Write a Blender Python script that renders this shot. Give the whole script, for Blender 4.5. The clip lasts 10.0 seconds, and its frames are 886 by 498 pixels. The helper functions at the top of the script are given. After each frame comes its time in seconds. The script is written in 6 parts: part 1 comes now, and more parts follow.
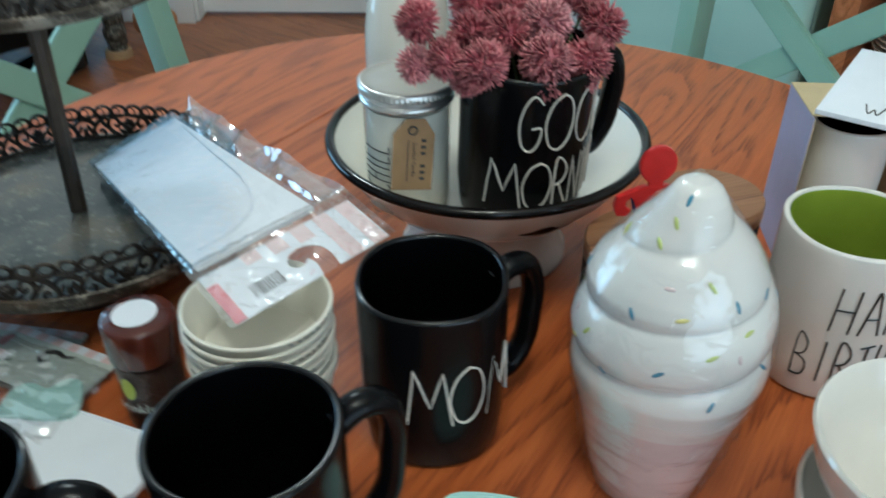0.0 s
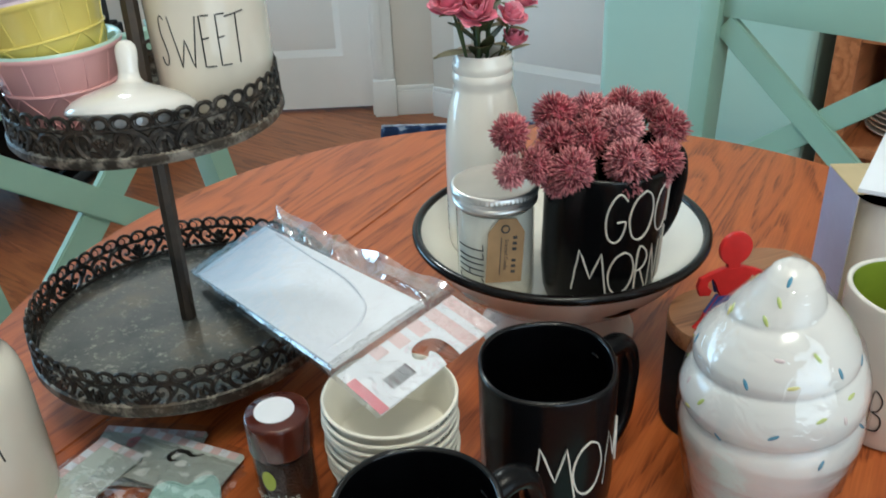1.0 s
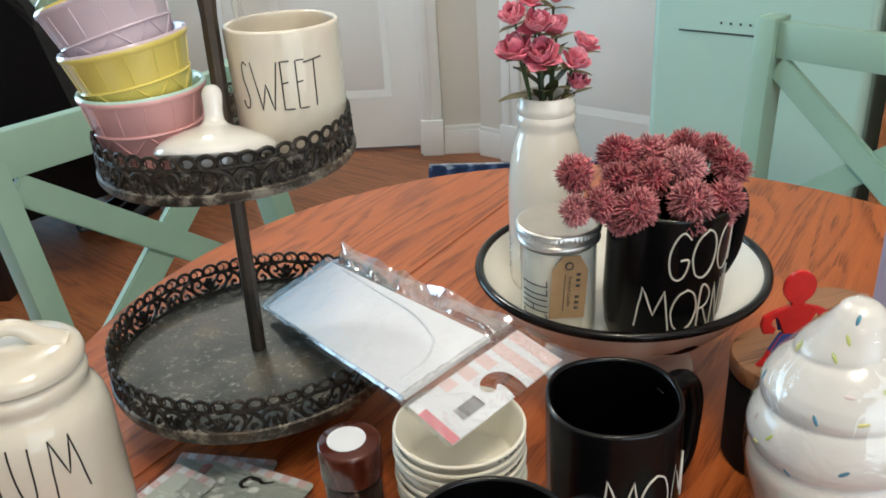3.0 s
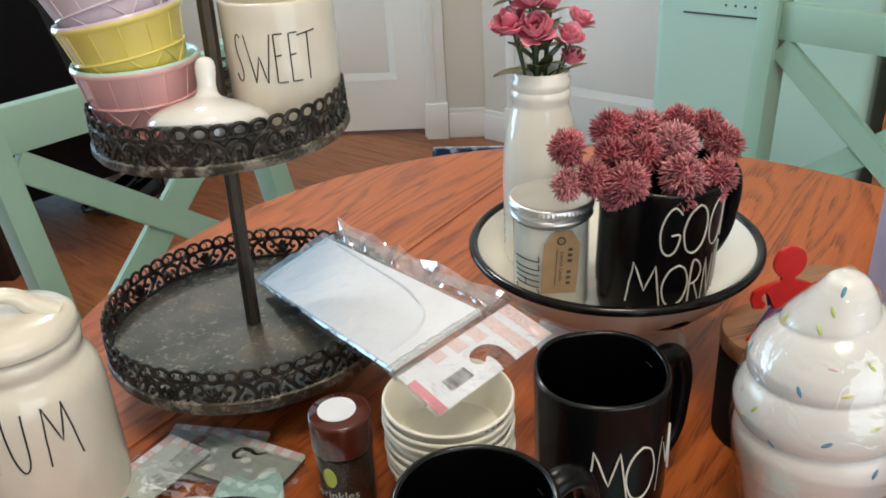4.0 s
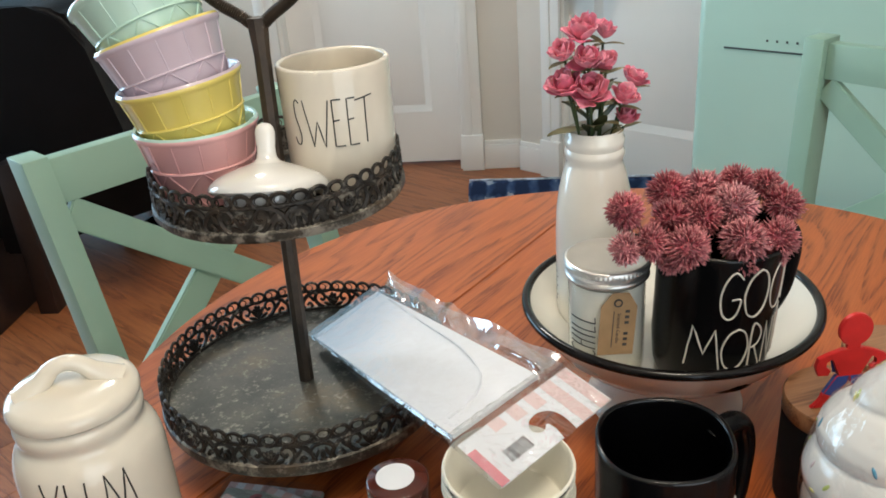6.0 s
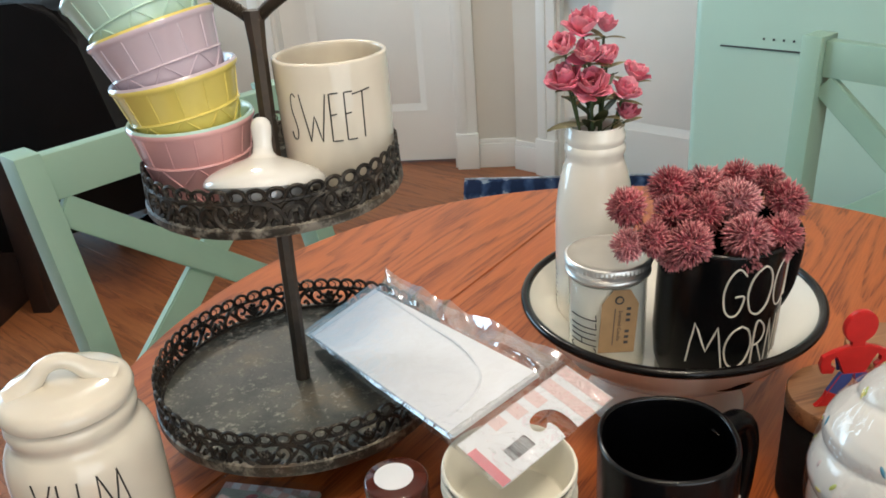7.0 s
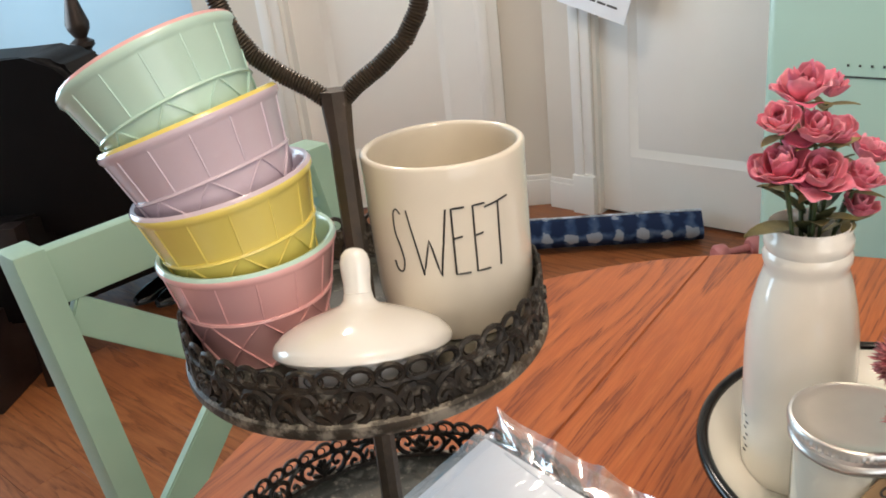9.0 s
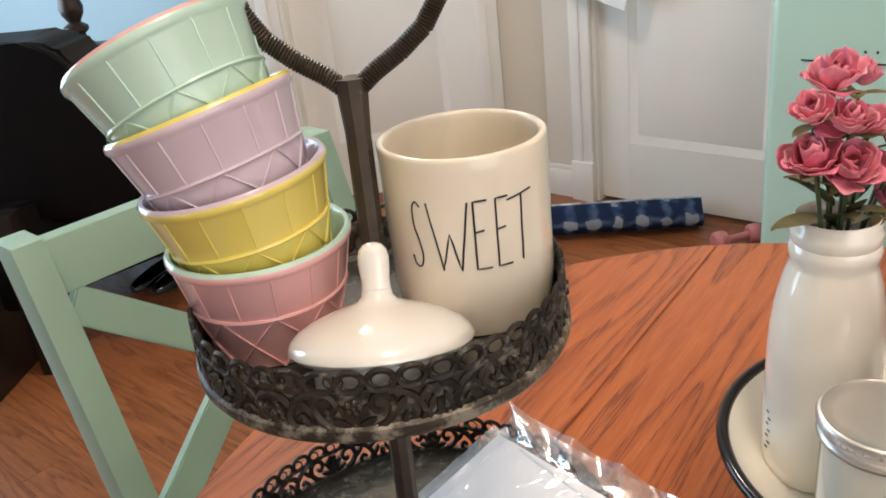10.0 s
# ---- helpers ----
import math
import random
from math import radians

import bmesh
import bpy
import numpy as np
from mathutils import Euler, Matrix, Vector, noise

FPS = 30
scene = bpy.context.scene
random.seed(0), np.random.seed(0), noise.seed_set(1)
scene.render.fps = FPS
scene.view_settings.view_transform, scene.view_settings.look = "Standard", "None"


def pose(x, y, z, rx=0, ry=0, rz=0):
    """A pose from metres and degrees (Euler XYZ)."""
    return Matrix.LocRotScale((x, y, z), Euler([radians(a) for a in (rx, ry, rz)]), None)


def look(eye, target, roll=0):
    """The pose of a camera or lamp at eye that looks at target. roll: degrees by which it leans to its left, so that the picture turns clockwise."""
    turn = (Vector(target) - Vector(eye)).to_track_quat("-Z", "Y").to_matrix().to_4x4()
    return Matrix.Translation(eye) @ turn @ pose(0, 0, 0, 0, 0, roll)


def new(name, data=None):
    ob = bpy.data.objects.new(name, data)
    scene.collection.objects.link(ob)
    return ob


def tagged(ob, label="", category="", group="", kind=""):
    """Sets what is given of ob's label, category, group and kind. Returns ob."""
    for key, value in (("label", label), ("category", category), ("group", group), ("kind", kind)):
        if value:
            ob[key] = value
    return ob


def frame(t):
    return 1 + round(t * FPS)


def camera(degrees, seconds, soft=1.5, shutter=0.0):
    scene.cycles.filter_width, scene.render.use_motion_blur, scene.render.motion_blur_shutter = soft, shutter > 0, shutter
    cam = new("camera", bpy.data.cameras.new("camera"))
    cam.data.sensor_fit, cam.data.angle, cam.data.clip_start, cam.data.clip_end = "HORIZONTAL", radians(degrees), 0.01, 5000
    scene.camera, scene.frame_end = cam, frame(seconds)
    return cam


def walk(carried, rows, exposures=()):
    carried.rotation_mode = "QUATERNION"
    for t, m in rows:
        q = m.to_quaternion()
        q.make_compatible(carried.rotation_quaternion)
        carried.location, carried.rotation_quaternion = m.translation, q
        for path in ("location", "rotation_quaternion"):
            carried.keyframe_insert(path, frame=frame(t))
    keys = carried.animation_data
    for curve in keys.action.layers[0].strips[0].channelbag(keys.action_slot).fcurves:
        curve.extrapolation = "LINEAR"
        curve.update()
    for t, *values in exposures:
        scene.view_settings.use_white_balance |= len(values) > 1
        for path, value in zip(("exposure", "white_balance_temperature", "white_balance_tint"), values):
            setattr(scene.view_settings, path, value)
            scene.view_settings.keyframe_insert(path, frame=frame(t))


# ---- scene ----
cam = camera(55.6, 10.0, soft=1.7, shutter=0.4)
PATH = [
    (0, (0.03, 0.031, 1.167), (0.004, 1.683, 0.039), 0.1),
    (0.2, (0.0095, 0.0115, 1.174), (-0.032, 1.693, 0.104), -2.0),
    (0.5, (-0.024, -0.008, 1.192), (-0.033, 1.706, 0.162), -1.9),
    (1, (-0.043, -0.013, 1.206), (-0.052, 1.738, 0.24), -2.8),
    (1.5, (-0.057, -0.011, 1.218), (-0.118, 1.764, 0.298), -3.5),
    (2, (-0.067, -0.019, 1.225), (-0.18, 1.775, 0.348), -3.8),
    (2.5, (-0.066, -0.026, 1.221), (-0.167, 1.769, 0.346), -3.7),
    (4, (-0.051, -0.037, 1.207), (-0.17, 1.74, 0.297), -3.5),
    (4.5, (-0.05, -0.036, 1.209), (-0.206, 1.733, 0.289), -4.3),
    (5, (-0.056, -0.027, 1.225), (-0.232, 1.743, 0.31), -4.5),
    (5.5, (-0.062, -0.023, 1.229), (-0.274, 1.755, 0.337), -4.9),
    (6, (-0.069, -0.025, 1.234), (-0.26, 1.774, 0.38), -4.5),
    (7.5, (-0.08, -0.001, 1.226), (-0.254, 1.798, 0.368), -4.4),
    (8, (-0.103, 0.051, 1.227), (-0.268, 1.848, 0.363), -4.8),
    (8.5, (-0.145, 0.138, 1.227), (-0.319, 1.966, 0.433), -5.8),
    (9, (-0.17, 0.188, 1.222), (-0.375, 2.011, 0.426), -6.8),
    (9.5, (-0.179, 0.203, 1.223), (-0.362, 2.019, 0.407), -6.7),
    (10, (-0.184, 0.203, 1.221), (-0.379, 2.013, 0.393), -6.7),
]
EXPOSURES = [(0.0, -0.72, 5200, -6), (0.5, -0.62, 5450, -3), (1.0, -0.54, 5600, -1), (2.5, -0.46, 6050, 4), (4.0, -0.46, 6200, 6), (6.0, -0.46, 6250, 6), (8.5, -0.42, 6750, 11), (10.0, -0.42, 6900, 14)]
walk(cam, [(t, look(eye, target, roll)) for t, eye, target, roll in PATH], EXPOSURES)

# ---- world and lights ----
world = bpy.data.worlds.new("world")
world.use_nodes = True
scene.world = world
_wn = world.node_tree.nodes
_sky = _wn.new("ShaderNodeTexSky")
_sky.sky_type, _sky.sun_disc = "NISHITA", False
_sky.sun_elevation, _sky.sun_rotation = radians(38), radians(120)
_wn["Background"].inputs["Strength"].default_value = 0.12
world.node_tree.links.new(_sky.outputs["Color"], _wn["Background"].inputs["Color"])


def area_lamp(name, m, w, h, watts, colour):
    d = bpy.data.lights.new(name, "AREA")
    d.shape, d.size, d.size_y, d.energy, d.color = "RECTANGLE", w, h, watts, colour
    ob = new(name, d)
    ob.matrix_world = m
    return ob


# daylight in the wide west window, and an unseen kitchen window added for front fill
area_lamp("window_daylight", look((-3.52, 2.75, 1.25), (0.0, 2.6, 1.0)), 2.4, 1.7, 120, (0.56, 0.79, 1.0))
area_lamp("window_daylight", look((1.15, -1.63, 1.2), (0.1, 1.6, 0.8)), 1.9, 1.9, 32, (0.90, 0.95, 1.0))
for _i in range(5):
    _a = 2 * math.pi * _i / 5
    _d = bpy.data.lights.new("chandelier_bulb_light", "POINT")
    _d.energy, _d.color, _d.shadow_soft_size = 8.6, (1.0, 0.87, 0.70), 0.022
    new("chandelier_bulb_light", _d).location = (0.06 + 0.14 * math.cos(_a), 0.02 + 0.14 * math.sin(_a), 2.16)

# fill lamp added over the living room, no source seen, brightens the doors
_d = bpy.data.lights.new("added_fill_light", "POINT")
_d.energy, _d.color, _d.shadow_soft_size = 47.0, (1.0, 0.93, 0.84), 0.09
new("added_fill_light", _d).location = (-0.75, 1.95, 2.32)

# ---- materials ----
def nodes_of(name):
    m = bpy.data.materials.new(name)
    m.use_nodes = True
    t = m.node_tree
    return m, t, t.nodes, t.nodes["Principled BSDF"]


def ramp(t, fac, stops):
    r = t.nodes.new("ShaderNodeValToRGB")
    e = r.color_ramp.elements
    while len(e) < len(stops):
        e.new(0.5)
    for i, (p, c) in enumerate(stops):
        e[i].position, e[i].color = p, (*c, 1)
    t.links.new(fac, r.inputs["Fac"])
    return r.outputs["Color"]


def noise_tex(t, vec, scale, detail=3.0, rough=0.55, dist=0.0):
    n = t.nodes.new("ShaderNodeTexNoise")
    n.inputs["Scale"].default_value, n.inputs["Detail"].default_value = scale, detail
    n.inputs["Roughness"].default_value, n.inputs["Distortion"].default_value = rough, dist
    if vec is not None:
        t.links.new(vec, n.inputs["Vector"])
    return n.outputs["Fac"]


def object_vec(t, rot=0.0, scale=(1, 1, 1)):
    c = t.nodes.new("ShaderNodeTexCoord")
    m = t.nodes.new("ShaderNodeMapping")
    m.vector_type = "TEXTURE"
    m.inputs["Rotation"].default_value = (0, 0, rot)
    m.inputs["Scale"].default_value = scale
    t.links.new(c.outputs["Object"], m.inputs["Vector"])
    return m.outputs["Vector"]


def bump(t, bsdf, height, strength, dist=0.001):
    b = t.nodes.new("ShaderNodeBump")
    b.inputs["Strength"].default_value, b.inputs["Distance"].default_value = strength, dist
    t.links.new(height, b.inputs["Height"])
    t.links.new(b.outputs["Normal"], bsdf.inputs["Normal"])


def rng(t, fac, lo, hi):
    m = t.nodes.new("ShaderNodeMapRange")
    m.inputs["To Min"].default_value, m.inputs["To Max"].default_value = lo, hi
    t.links.new(fac, m.inputs["Value"])
    return m.outputs["Result"]


def mat(name, base, rough=0.5, metal=0.0, var=0.1, scale=9.0, bump_s=0.08, bscale=90.0, coat=0.0, rvar=0.08, bdist=0.001, island=0.0, sss=0.0, spec=0.5, coat_rough=0.04, piece=0.0):
    """A surface of one colour with broad mottling, fine relief and uneven gloss."""
    m, t, n, b = nodes_of(name)
    v = object_vec(t)
    big, fine = noise_tex(t, v, scale), noise_tex(t, v, bscale, 2.0)
    lo, hi = [min(1, c * (1 - var)) for c in base], [min(1, c * (1 + var)) for c in base]
    col = ramp(t, big, [(0.3, lo), (0.7, hi)])
    if piece:
        g = n.new("ShaderNodeObjectInfo")
        h = n.new("ShaderNodeHueSaturation")
        t.links.new(rng(t, g.outputs["Random"], 1 - piece, 1 + piece), h.inputs["Value"])
        t.links.new(rng(t, g.outputs["Random"], 1.12, 0.80), h.inputs["Saturation"])
        t.links.new(col, h.inputs["Color"])
        col = h.outputs["Color"]
    if island:
        g = n.new("ShaderNodeNewGeometry")
        h = n.new("ShaderNodeHueSaturation")
        t.links.new(rng(t, g.outputs["Random Per Island"], 1 - island, 1 + island), h.inputs["Value"])
        t.links.new(col, h.inputs["Color"])
        col = h.outputs["Color"]
    t.links.new(col, b.inputs["Base Color"])
    t.links.new(rng(t, fine, max(0.02, rough - rvar), min(1, rough + rvar)), b.inputs["Roughness"])
    b.inputs["Metallic"].default_value, b.inputs["Coat Weight"].default_value = metal, coat
    b.inputs["Coat Roughness"].default_value = coat_rough
    b.inputs["Specular IOR Level"].default_value = spec
    if sss:
        b.inputs["Subsurface Weight"].default_value, b.inputs["Subsurface Radius"].default_value = sss, (0.004, 0.003, 0.002)
        b.inputs["Subsurface Scale"].default_value = 0.5
    if bump_s:
        bump(t, b, fine, bump_s, bdist)
    return m


def wood(name, rot, dark, mid, light, ring=9.0, rough=0.35, coat=0.25, random_piece=False, spec=0.4):
    """Flat-sawn oak: rings that start sharply and fade, jagged along the grain, filled with short dark pores."""
    m, t, n, b = nodes_of(name)

    def calc(op, a, c, d=None):
        k = n.new("ShaderNodeMath")
        k.operation = op
        for i, q in enumerate((a, c, d)):
            if isinstance(q, (int, float)):
                k.inputs[i].default_value = q
            elif q is not None:
                t.links.new(q, k.inputs[i])
        return k.outputs[0]

    def along(stretch):
        v = object_vec(t, rot, (stretch, 1.0, 1.0))
        if not random_piece:
            return v
        o = n.new("ShaderNodeObjectInfo")
        sc, ad = n.new("ShaderNodeVectorMath"), n.new("ShaderNodeVectorMath")
        sc.operation, ad.operation = "SCALE", "ADD"
        sc.inputs[0].default_value = (7.0, 3.0, 5.0)
        t.links.new(o.outputs["Random"], sc.inputs["Scale"])
        t.links.new(v, ad.inputs[0])
        t.links.new(sc.outputs["Vector"], ad.inputs[1])
        return ad.outputs["Vector"]

    big = noise_tex(t, along(8.5), 13.0, 1.5, 0.45, 0.3)
    jag = noise_tex(t, along(16.0), 230.0, 2.0, 0.6)
    pores = noise_tex(t, along(24.0), 620.0, 1.0, 0.5)
    streak = noise_tex(t, along(11.0), 80.0, 3.0, 0.6)
    phase = calc("MULTIPLY_ADD", big, ring, calc("MULTIPLY", jag, 0.38))
    part_of = calc("FRACT", phase, None)
    early = ramp(t, part_of, [(0.0, (0.3, 0.3, 0.3)), (0.06, (1, 1, 1)), (0.28, (0.7, 0.7, 0.7)), (0.55, (0, 0, 0))])
    tick = ramp(t, pores, [(0.45, (1, 1, 1)), (0.53, (0, 0, 0))])
    grain = calc("MULTIPLY", early, calc("MULTIPLY_ADD", tick, 0.55, 0.36))
    grain = calc("MAXIMUM", grain, calc("MULTIPLY", tick, 0.18))
    base = ramp(t, streak, [(0.30, mid), (0.72, light)])
    mix = n.new("ShaderNodeMix")
    mix.data_type = "RGBA"
    t.links.new(grain, mix.inputs["Factor"])
    t.links.new(base, mix.inputs["A"])
    mix.inputs["B"].default_value = (*dark, 1)
    out = mix.outputs["Result"]
    if random_piece:
        h = n.new("ShaderNodeHueSaturation")
        oi = n.new("ShaderNodeObjectInfo")
        t.links.new(rng(t, oi.outputs["Random"], 0.82, 1.18), h.inputs["Value"])
        t.links.new(out, h.inputs["Color"])
        out = h.outputs["Color"]
    t.links.new(out, b.inputs["Base Color"])
    t.links.new(rng(t, streak, rough - 0.08, rough + 0.1), b.inputs["Roughness"])
    b.inputs["Coat Weight"].default_value, b.inputs["Coat Roughness"].default_value = coat, 0.18
    b.inputs["Specular IOR Level"].default_value = spec
    bump(t, b, grain, -0.10, 0.0006)
    return m


def patina(name, stops, chalk=0.6, chalk_colour=(0.34, 0.31, 0.27), lo=0.58, metal=0.25, s_big=14, s_mid=70):
    """Dark galvanised metal with chalky grey and rust-brown wear."""
    m, t, n, b = nodes_of(name)
    v = object_vec(t)
    big, mid, fine = noise_tex(t, v, s_big, 5, 0.65), noise_tex(t, v, s_mid, 6, 0.72), noise_tex(t, v, 420, 2)
    c1 = ramp(t, big, list(zip((0.34, 0.52, 0.70), stops)))
    mix = n.new("ShaderNodeMix")
    mix.data_type = "RGBA"
    t.links.new(rng(t, ramp(t, mid, [(lo, (0, 0, 0)), (lo + 0.13, (1, 1, 1))]), 0.0, chalk), mix.inputs["Factor"])
    t.links.new(c1, mix.inputs["A"])
    mix.inputs["B"].default_value = (*chalk_colour, 1)
    t.links.new(mix.outputs["Result"], b.inputs["Base Color"])
    b.inputs["Metallic"].default_value = metal
    t.links.new(rng(t, mid, 0.38, 0.66), b.inputs["Roughness"])
    bump(t, b, fine, 0.35, 0.0008)
    return m


def clear(name, gloss=0.14, tint=(1, 1, 1), rough=0.04, bumps=0.0, depth=0.004, scale=55, edge=0.85):
    """Thin clear film: light passes straight, the sheen is a mirror."""
    m = bpy.data.materials.new(name)
    m.use_nodes = True
    t = m.node_tree
    n = t.nodes
    n.remove(n["Principled BSDF"])
    tr, gl, mx, fr = n.new("ShaderNodeBsdfTransparent"), n.new("ShaderNodeBsdfGlossy"), n.new("ShaderNodeMixShader"), n.new("ShaderNodeLayerWeight")
    tr.inputs["Color"].default_value = (*tint, 1)
    gl.inputs["Roughness"].default_value = rough
    fr.inputs["Blend"].default_value = 0.5
    pw = n.new("ShaderNodeMath")
    pw.operation, pw.inputs[1].default_value = "POWER", 4.0
    t.links.new(fr.outputs["Facing"], pw.inputs[0])
    t.links.new(rng(t, pw.outputs[0], gloss, edge), mx.inputs["Fac"])
    t.links.new(tr.outputs[0], mx.inputs[1])
    t.links.new(gl.outputs[0], mx.inputs[2])
    t.links.new(mx.outputs[0], n["Material Output"].inputs["Surface"])
    if bumps:
        bb = n.new("ShaderNodeBump")
        bb.inputs["Strength"].default_value, bb.inputs["Distance"].default_value = bumps, depth
        t.links.new(noise_tex(t, object_vec(t), scale, 2, 0.5, 1.5), bb.inputs["Height"])
        t.links.new(bb.outputs["Normal"], gl.inputs["Normal"])
        t.links.new(bb.outputs["Normal"], fr.inputs["Normal"])
    return m


GRAIN = radians(59)
OAK = wood("honey_oak", GRAIN, (0.165, 0.033, 0.009), (0.405, 0.098, 0.022), (0.505, 0.142, 0.037), ring=15, rough=0.34, coat=0.10, spec=0.35)
OAK_CABINET = wood("cabinet_oak", radians(90), (0.20, 0.062, 0.020), (0.40, 0.135, 0.048), (0.52, 0.21, 0.085))
ACACIA = wood("acacia_lid", radians(20), (0.12, 0.046, 0.018), (0.245, 0.11, 0.048), (0.34, 0.175, 0.085), ring=6)
FLOOR = wood("floor_plank_wood", 0.0, (0.125, 0.036, 0.012), (0.255, 0.082, 0.028), (0.37, 0.135, 0.049), ring=8, rough=0.4, coat=0.15, random_piece=True)
LID_WHITE = mat("ivory_lid_glaze", (0.79, 0.77, 0.73), 0.06, var=0.02, scale=22, bump_s=0.02, bscale=50, coat=0.8)
CREAM = mat("cream_glazed_ceramic", (0.74, 0.68, 0.575), 0.09, var=0.03, scale=22, bump_s=0.03, bscale=60, coat=0.4, coat_rough=0.05)
CREAM_IN = mat("cream_glaze_inside", (0.72, 0.65, 0.53), 0.22, var=0.04, scale=30, bump_s=0.03)
WHITE_GLAZE = mat("white_glazed_ceramic", (0.77, 0.74, 0.68), 0.11, var=0.02, scale=20, bump_s=0.03, bscale=60, coat=0.5)
VASE_GLAZE = mat("milk_white_glaze", (0.83, 0.80, 0.73), 0.09, var=0.03, scale=14, bump_s=0.03, bscale=35, coat=0.4)
BLACK_GLAZE = mat("satin_black_ceramic", (0.0035, 0.0035, 0.004), 0.24, var=0.2, scale=30, bump_s=0.008, bscale=60, rvar=0.05, spec=0.17)
# lip a glossier copy of the glaze, so its edge picks up window glints
BLACK_LIP = mat("gloss_black_lip", (0.0035, 0.0035, 0.004), 0.11, var=0.2, scale=30, bump_s=0.0, rvar=0.03, spec=0.36)
MATTE_BLACK = mat("matte_black_stoneware", (0.006, 0.006, 0.006), 0.6, var=0.2, scale=30, bump_s=0.05, bscale=140, spec=0.1)
BLACK_IN = mat("black_glaze_inside", (0.002, 0.002, 0.0025), 0.22, var=0.2, scale=30, bump_s=0.02, spec=0.22)
LETTER_BLACK = mat("black_glaze_lettering", (0.012, 0.011, 0.010), 0.4, bump_s=0)
LETTER_WHITE = mat("scratched_white_lettering", (0.72, 0.68, 0.60), 0.55, bump_s=0)
GREEN_IN = mat("lime_green_glaze", (0.28, 0.36, 0.035), 0.2, var=0.08, scale=25, bump_s=0.02, coat=0.4)
ENAMEL = mat("white_enamel", (0.80, 0.77, 0.69), 0.16, var=0.03, scale=16, bump_s=0.02, bscale=40, coat=0.15, spec=0.4)
ENAMEL_RIM = mat("black_enamel_rim", (0.006, 0.005, 0.005), 0.14, bump_s=0.0, spec=0.35)
TRAY = patina("dark_galvanised_rail", ((0.009, 0.008, 0.007), (0.022, 0.017, 0.013), (0.050, 0.033, 0.021)), 0.65, (0.31, 0.285, 0.24), 0.56, 0.35, 30, 130)
TRAY_FLOOR = patina("galvanised_tray_floor", ((0.024, 0.029, 0.026), (0.074, 0.076, 0.064), (0.160, 0.125, 0.082)), 0.6, (0.42, 0.40, 0.34), 0.55, 0.15, 16, 150)
TRAY_POLE = patina("brown_worn_pole", ((0.022, 0.018, 0.014), (0.050, 0.036, 0.025), (0.085, 0.055, 0.035)), 0.5, (0.28, 0.24, 0.20), 0.62)
TRAY_RIM = patina("chalky_tray_rim", ((0.014, 0.012, 0.009), (0.036, 0.029, 0.021), (0.075, 0.050, 0.030)), 0.75, (0.32, 0.29, 0.24), 0.48, 0.25)
COIL = mat("dark_bronze_wire", (0.060, 0.045, 0.033), 0.42, 0.5, 0.25, 60, 0.2, 300)
MINT_PAINT = mat("mint_painted_wood", (0.275, 0.43, 0.34), 0.42, var=0.05, scale=6, bump_s=0.08, bscale=130)
MINT_ENAMEL = mat("mint_fridge_enamel", (0.43, 0.64, 0.56), 0.22, var=0.02, scale=2, bump_s=0.02, bscale=50, coat=0.4)
DARK_TRIM = mat("dark_rubber_trim", (0.03, 0.035, 0.035), 0.5)
WALL = mat("warm_grey_wall_paint", (0.66, 0.605, 0.53), 0.75, var=0.03, scale=2, bump_s=0.12, bscale=160)
BLUE_WALL = mat("pale_blue_wall_paint", (0.49, 0.65, 0.72), 0.75, var=0.03, scale=2, bump_s=0.12, bscale=160)
TRIM = mat("white_trim_paint", (0.83, 0.81, 0.77), 0.38, var=0.025, scale=3, bump_s=0.05, bscale=70)
CEIL = mat("ceiling_paint", (0.80, 0.79, 0.77), 0.85, var=0.02, scale=2, bump_s=0.2, bscale=120)
LEATHER = mat("black_brown_leather", (0.004, 0.003, 0.003), 0.5, var=0.25, scale=10, bump_s=0.3, bscale=220, spec=0.12)
DARK_WOOD = mat("espresso_wood", (0.014, 0.008, 0.007), 0.4, var=0.3, scale=18, bump_s=0.08)
LAMP_BRONZE = mat("lamp_bronze", (0.055, 0.038, 0.030), 0.35, 0.5, 0.2, 20, 0.1)
PAPER = mat("white_paper", (0.85, 0.87, 0.91), 0.65, var=0.02, scale=30, bump_s=0.05, bscale=300)
PINK_PRINT = mat("pink_print", (0.79, 0.58, 0.57), 0.5, var=0.06, scale=40, bump_s=0)
STRIPE_PRINT = mat("pale_pink_stripe_print", (0.82, 0.64, 0.63), 0.5, var=0.06, scale=40, bump_s=0)
ROSE_PRINT = mat("rose_red_print", (0.72, 0.24, 0.28), 0.5, var=0.06, scale=40, bump_s=0)
SAGE_PRINT = mat("sage_grey_card", (0.57, 0.63, 0.575), 0.55, var=0.03, scale=40, bump_s=0.02)
TEAL_PLASTIC = mat("aqua_plastic", (0.48, 0.71, 0.66), 0.3, var=0.05, scale=20, bump_s=0.02)
GREEN_PRINT = mat("lime_print", (0.42, 0.50, 0.06), 0.5, var=0.08, scale=80, bump_s=0)
FAINT = mat("faint_grey_print", (0.72, 0.74, 0.78), 0.65, bump_s=0)
INK = mat("grey_ink", (0.05, 0.05, 0.05), 0.6, bump_s=0)
KRAFT = mat("kraft_card", (0.38, 0.24, 0.12), 0.8, var=0.1, scale=60, bump_s=0.15, bscale=500)
BOX_KRAFT = mat("box_inside_card", (0.52, 0.42, 0.24), 0.75, var=0.06, scale=40, bump_s=0.1, bscale=400)
LAVENDER = mat("lavender_box_card", (0.34, 0.335, 0.45), 0.6, var=0.05, scale=30, bump_s=0.05, bscale=300)
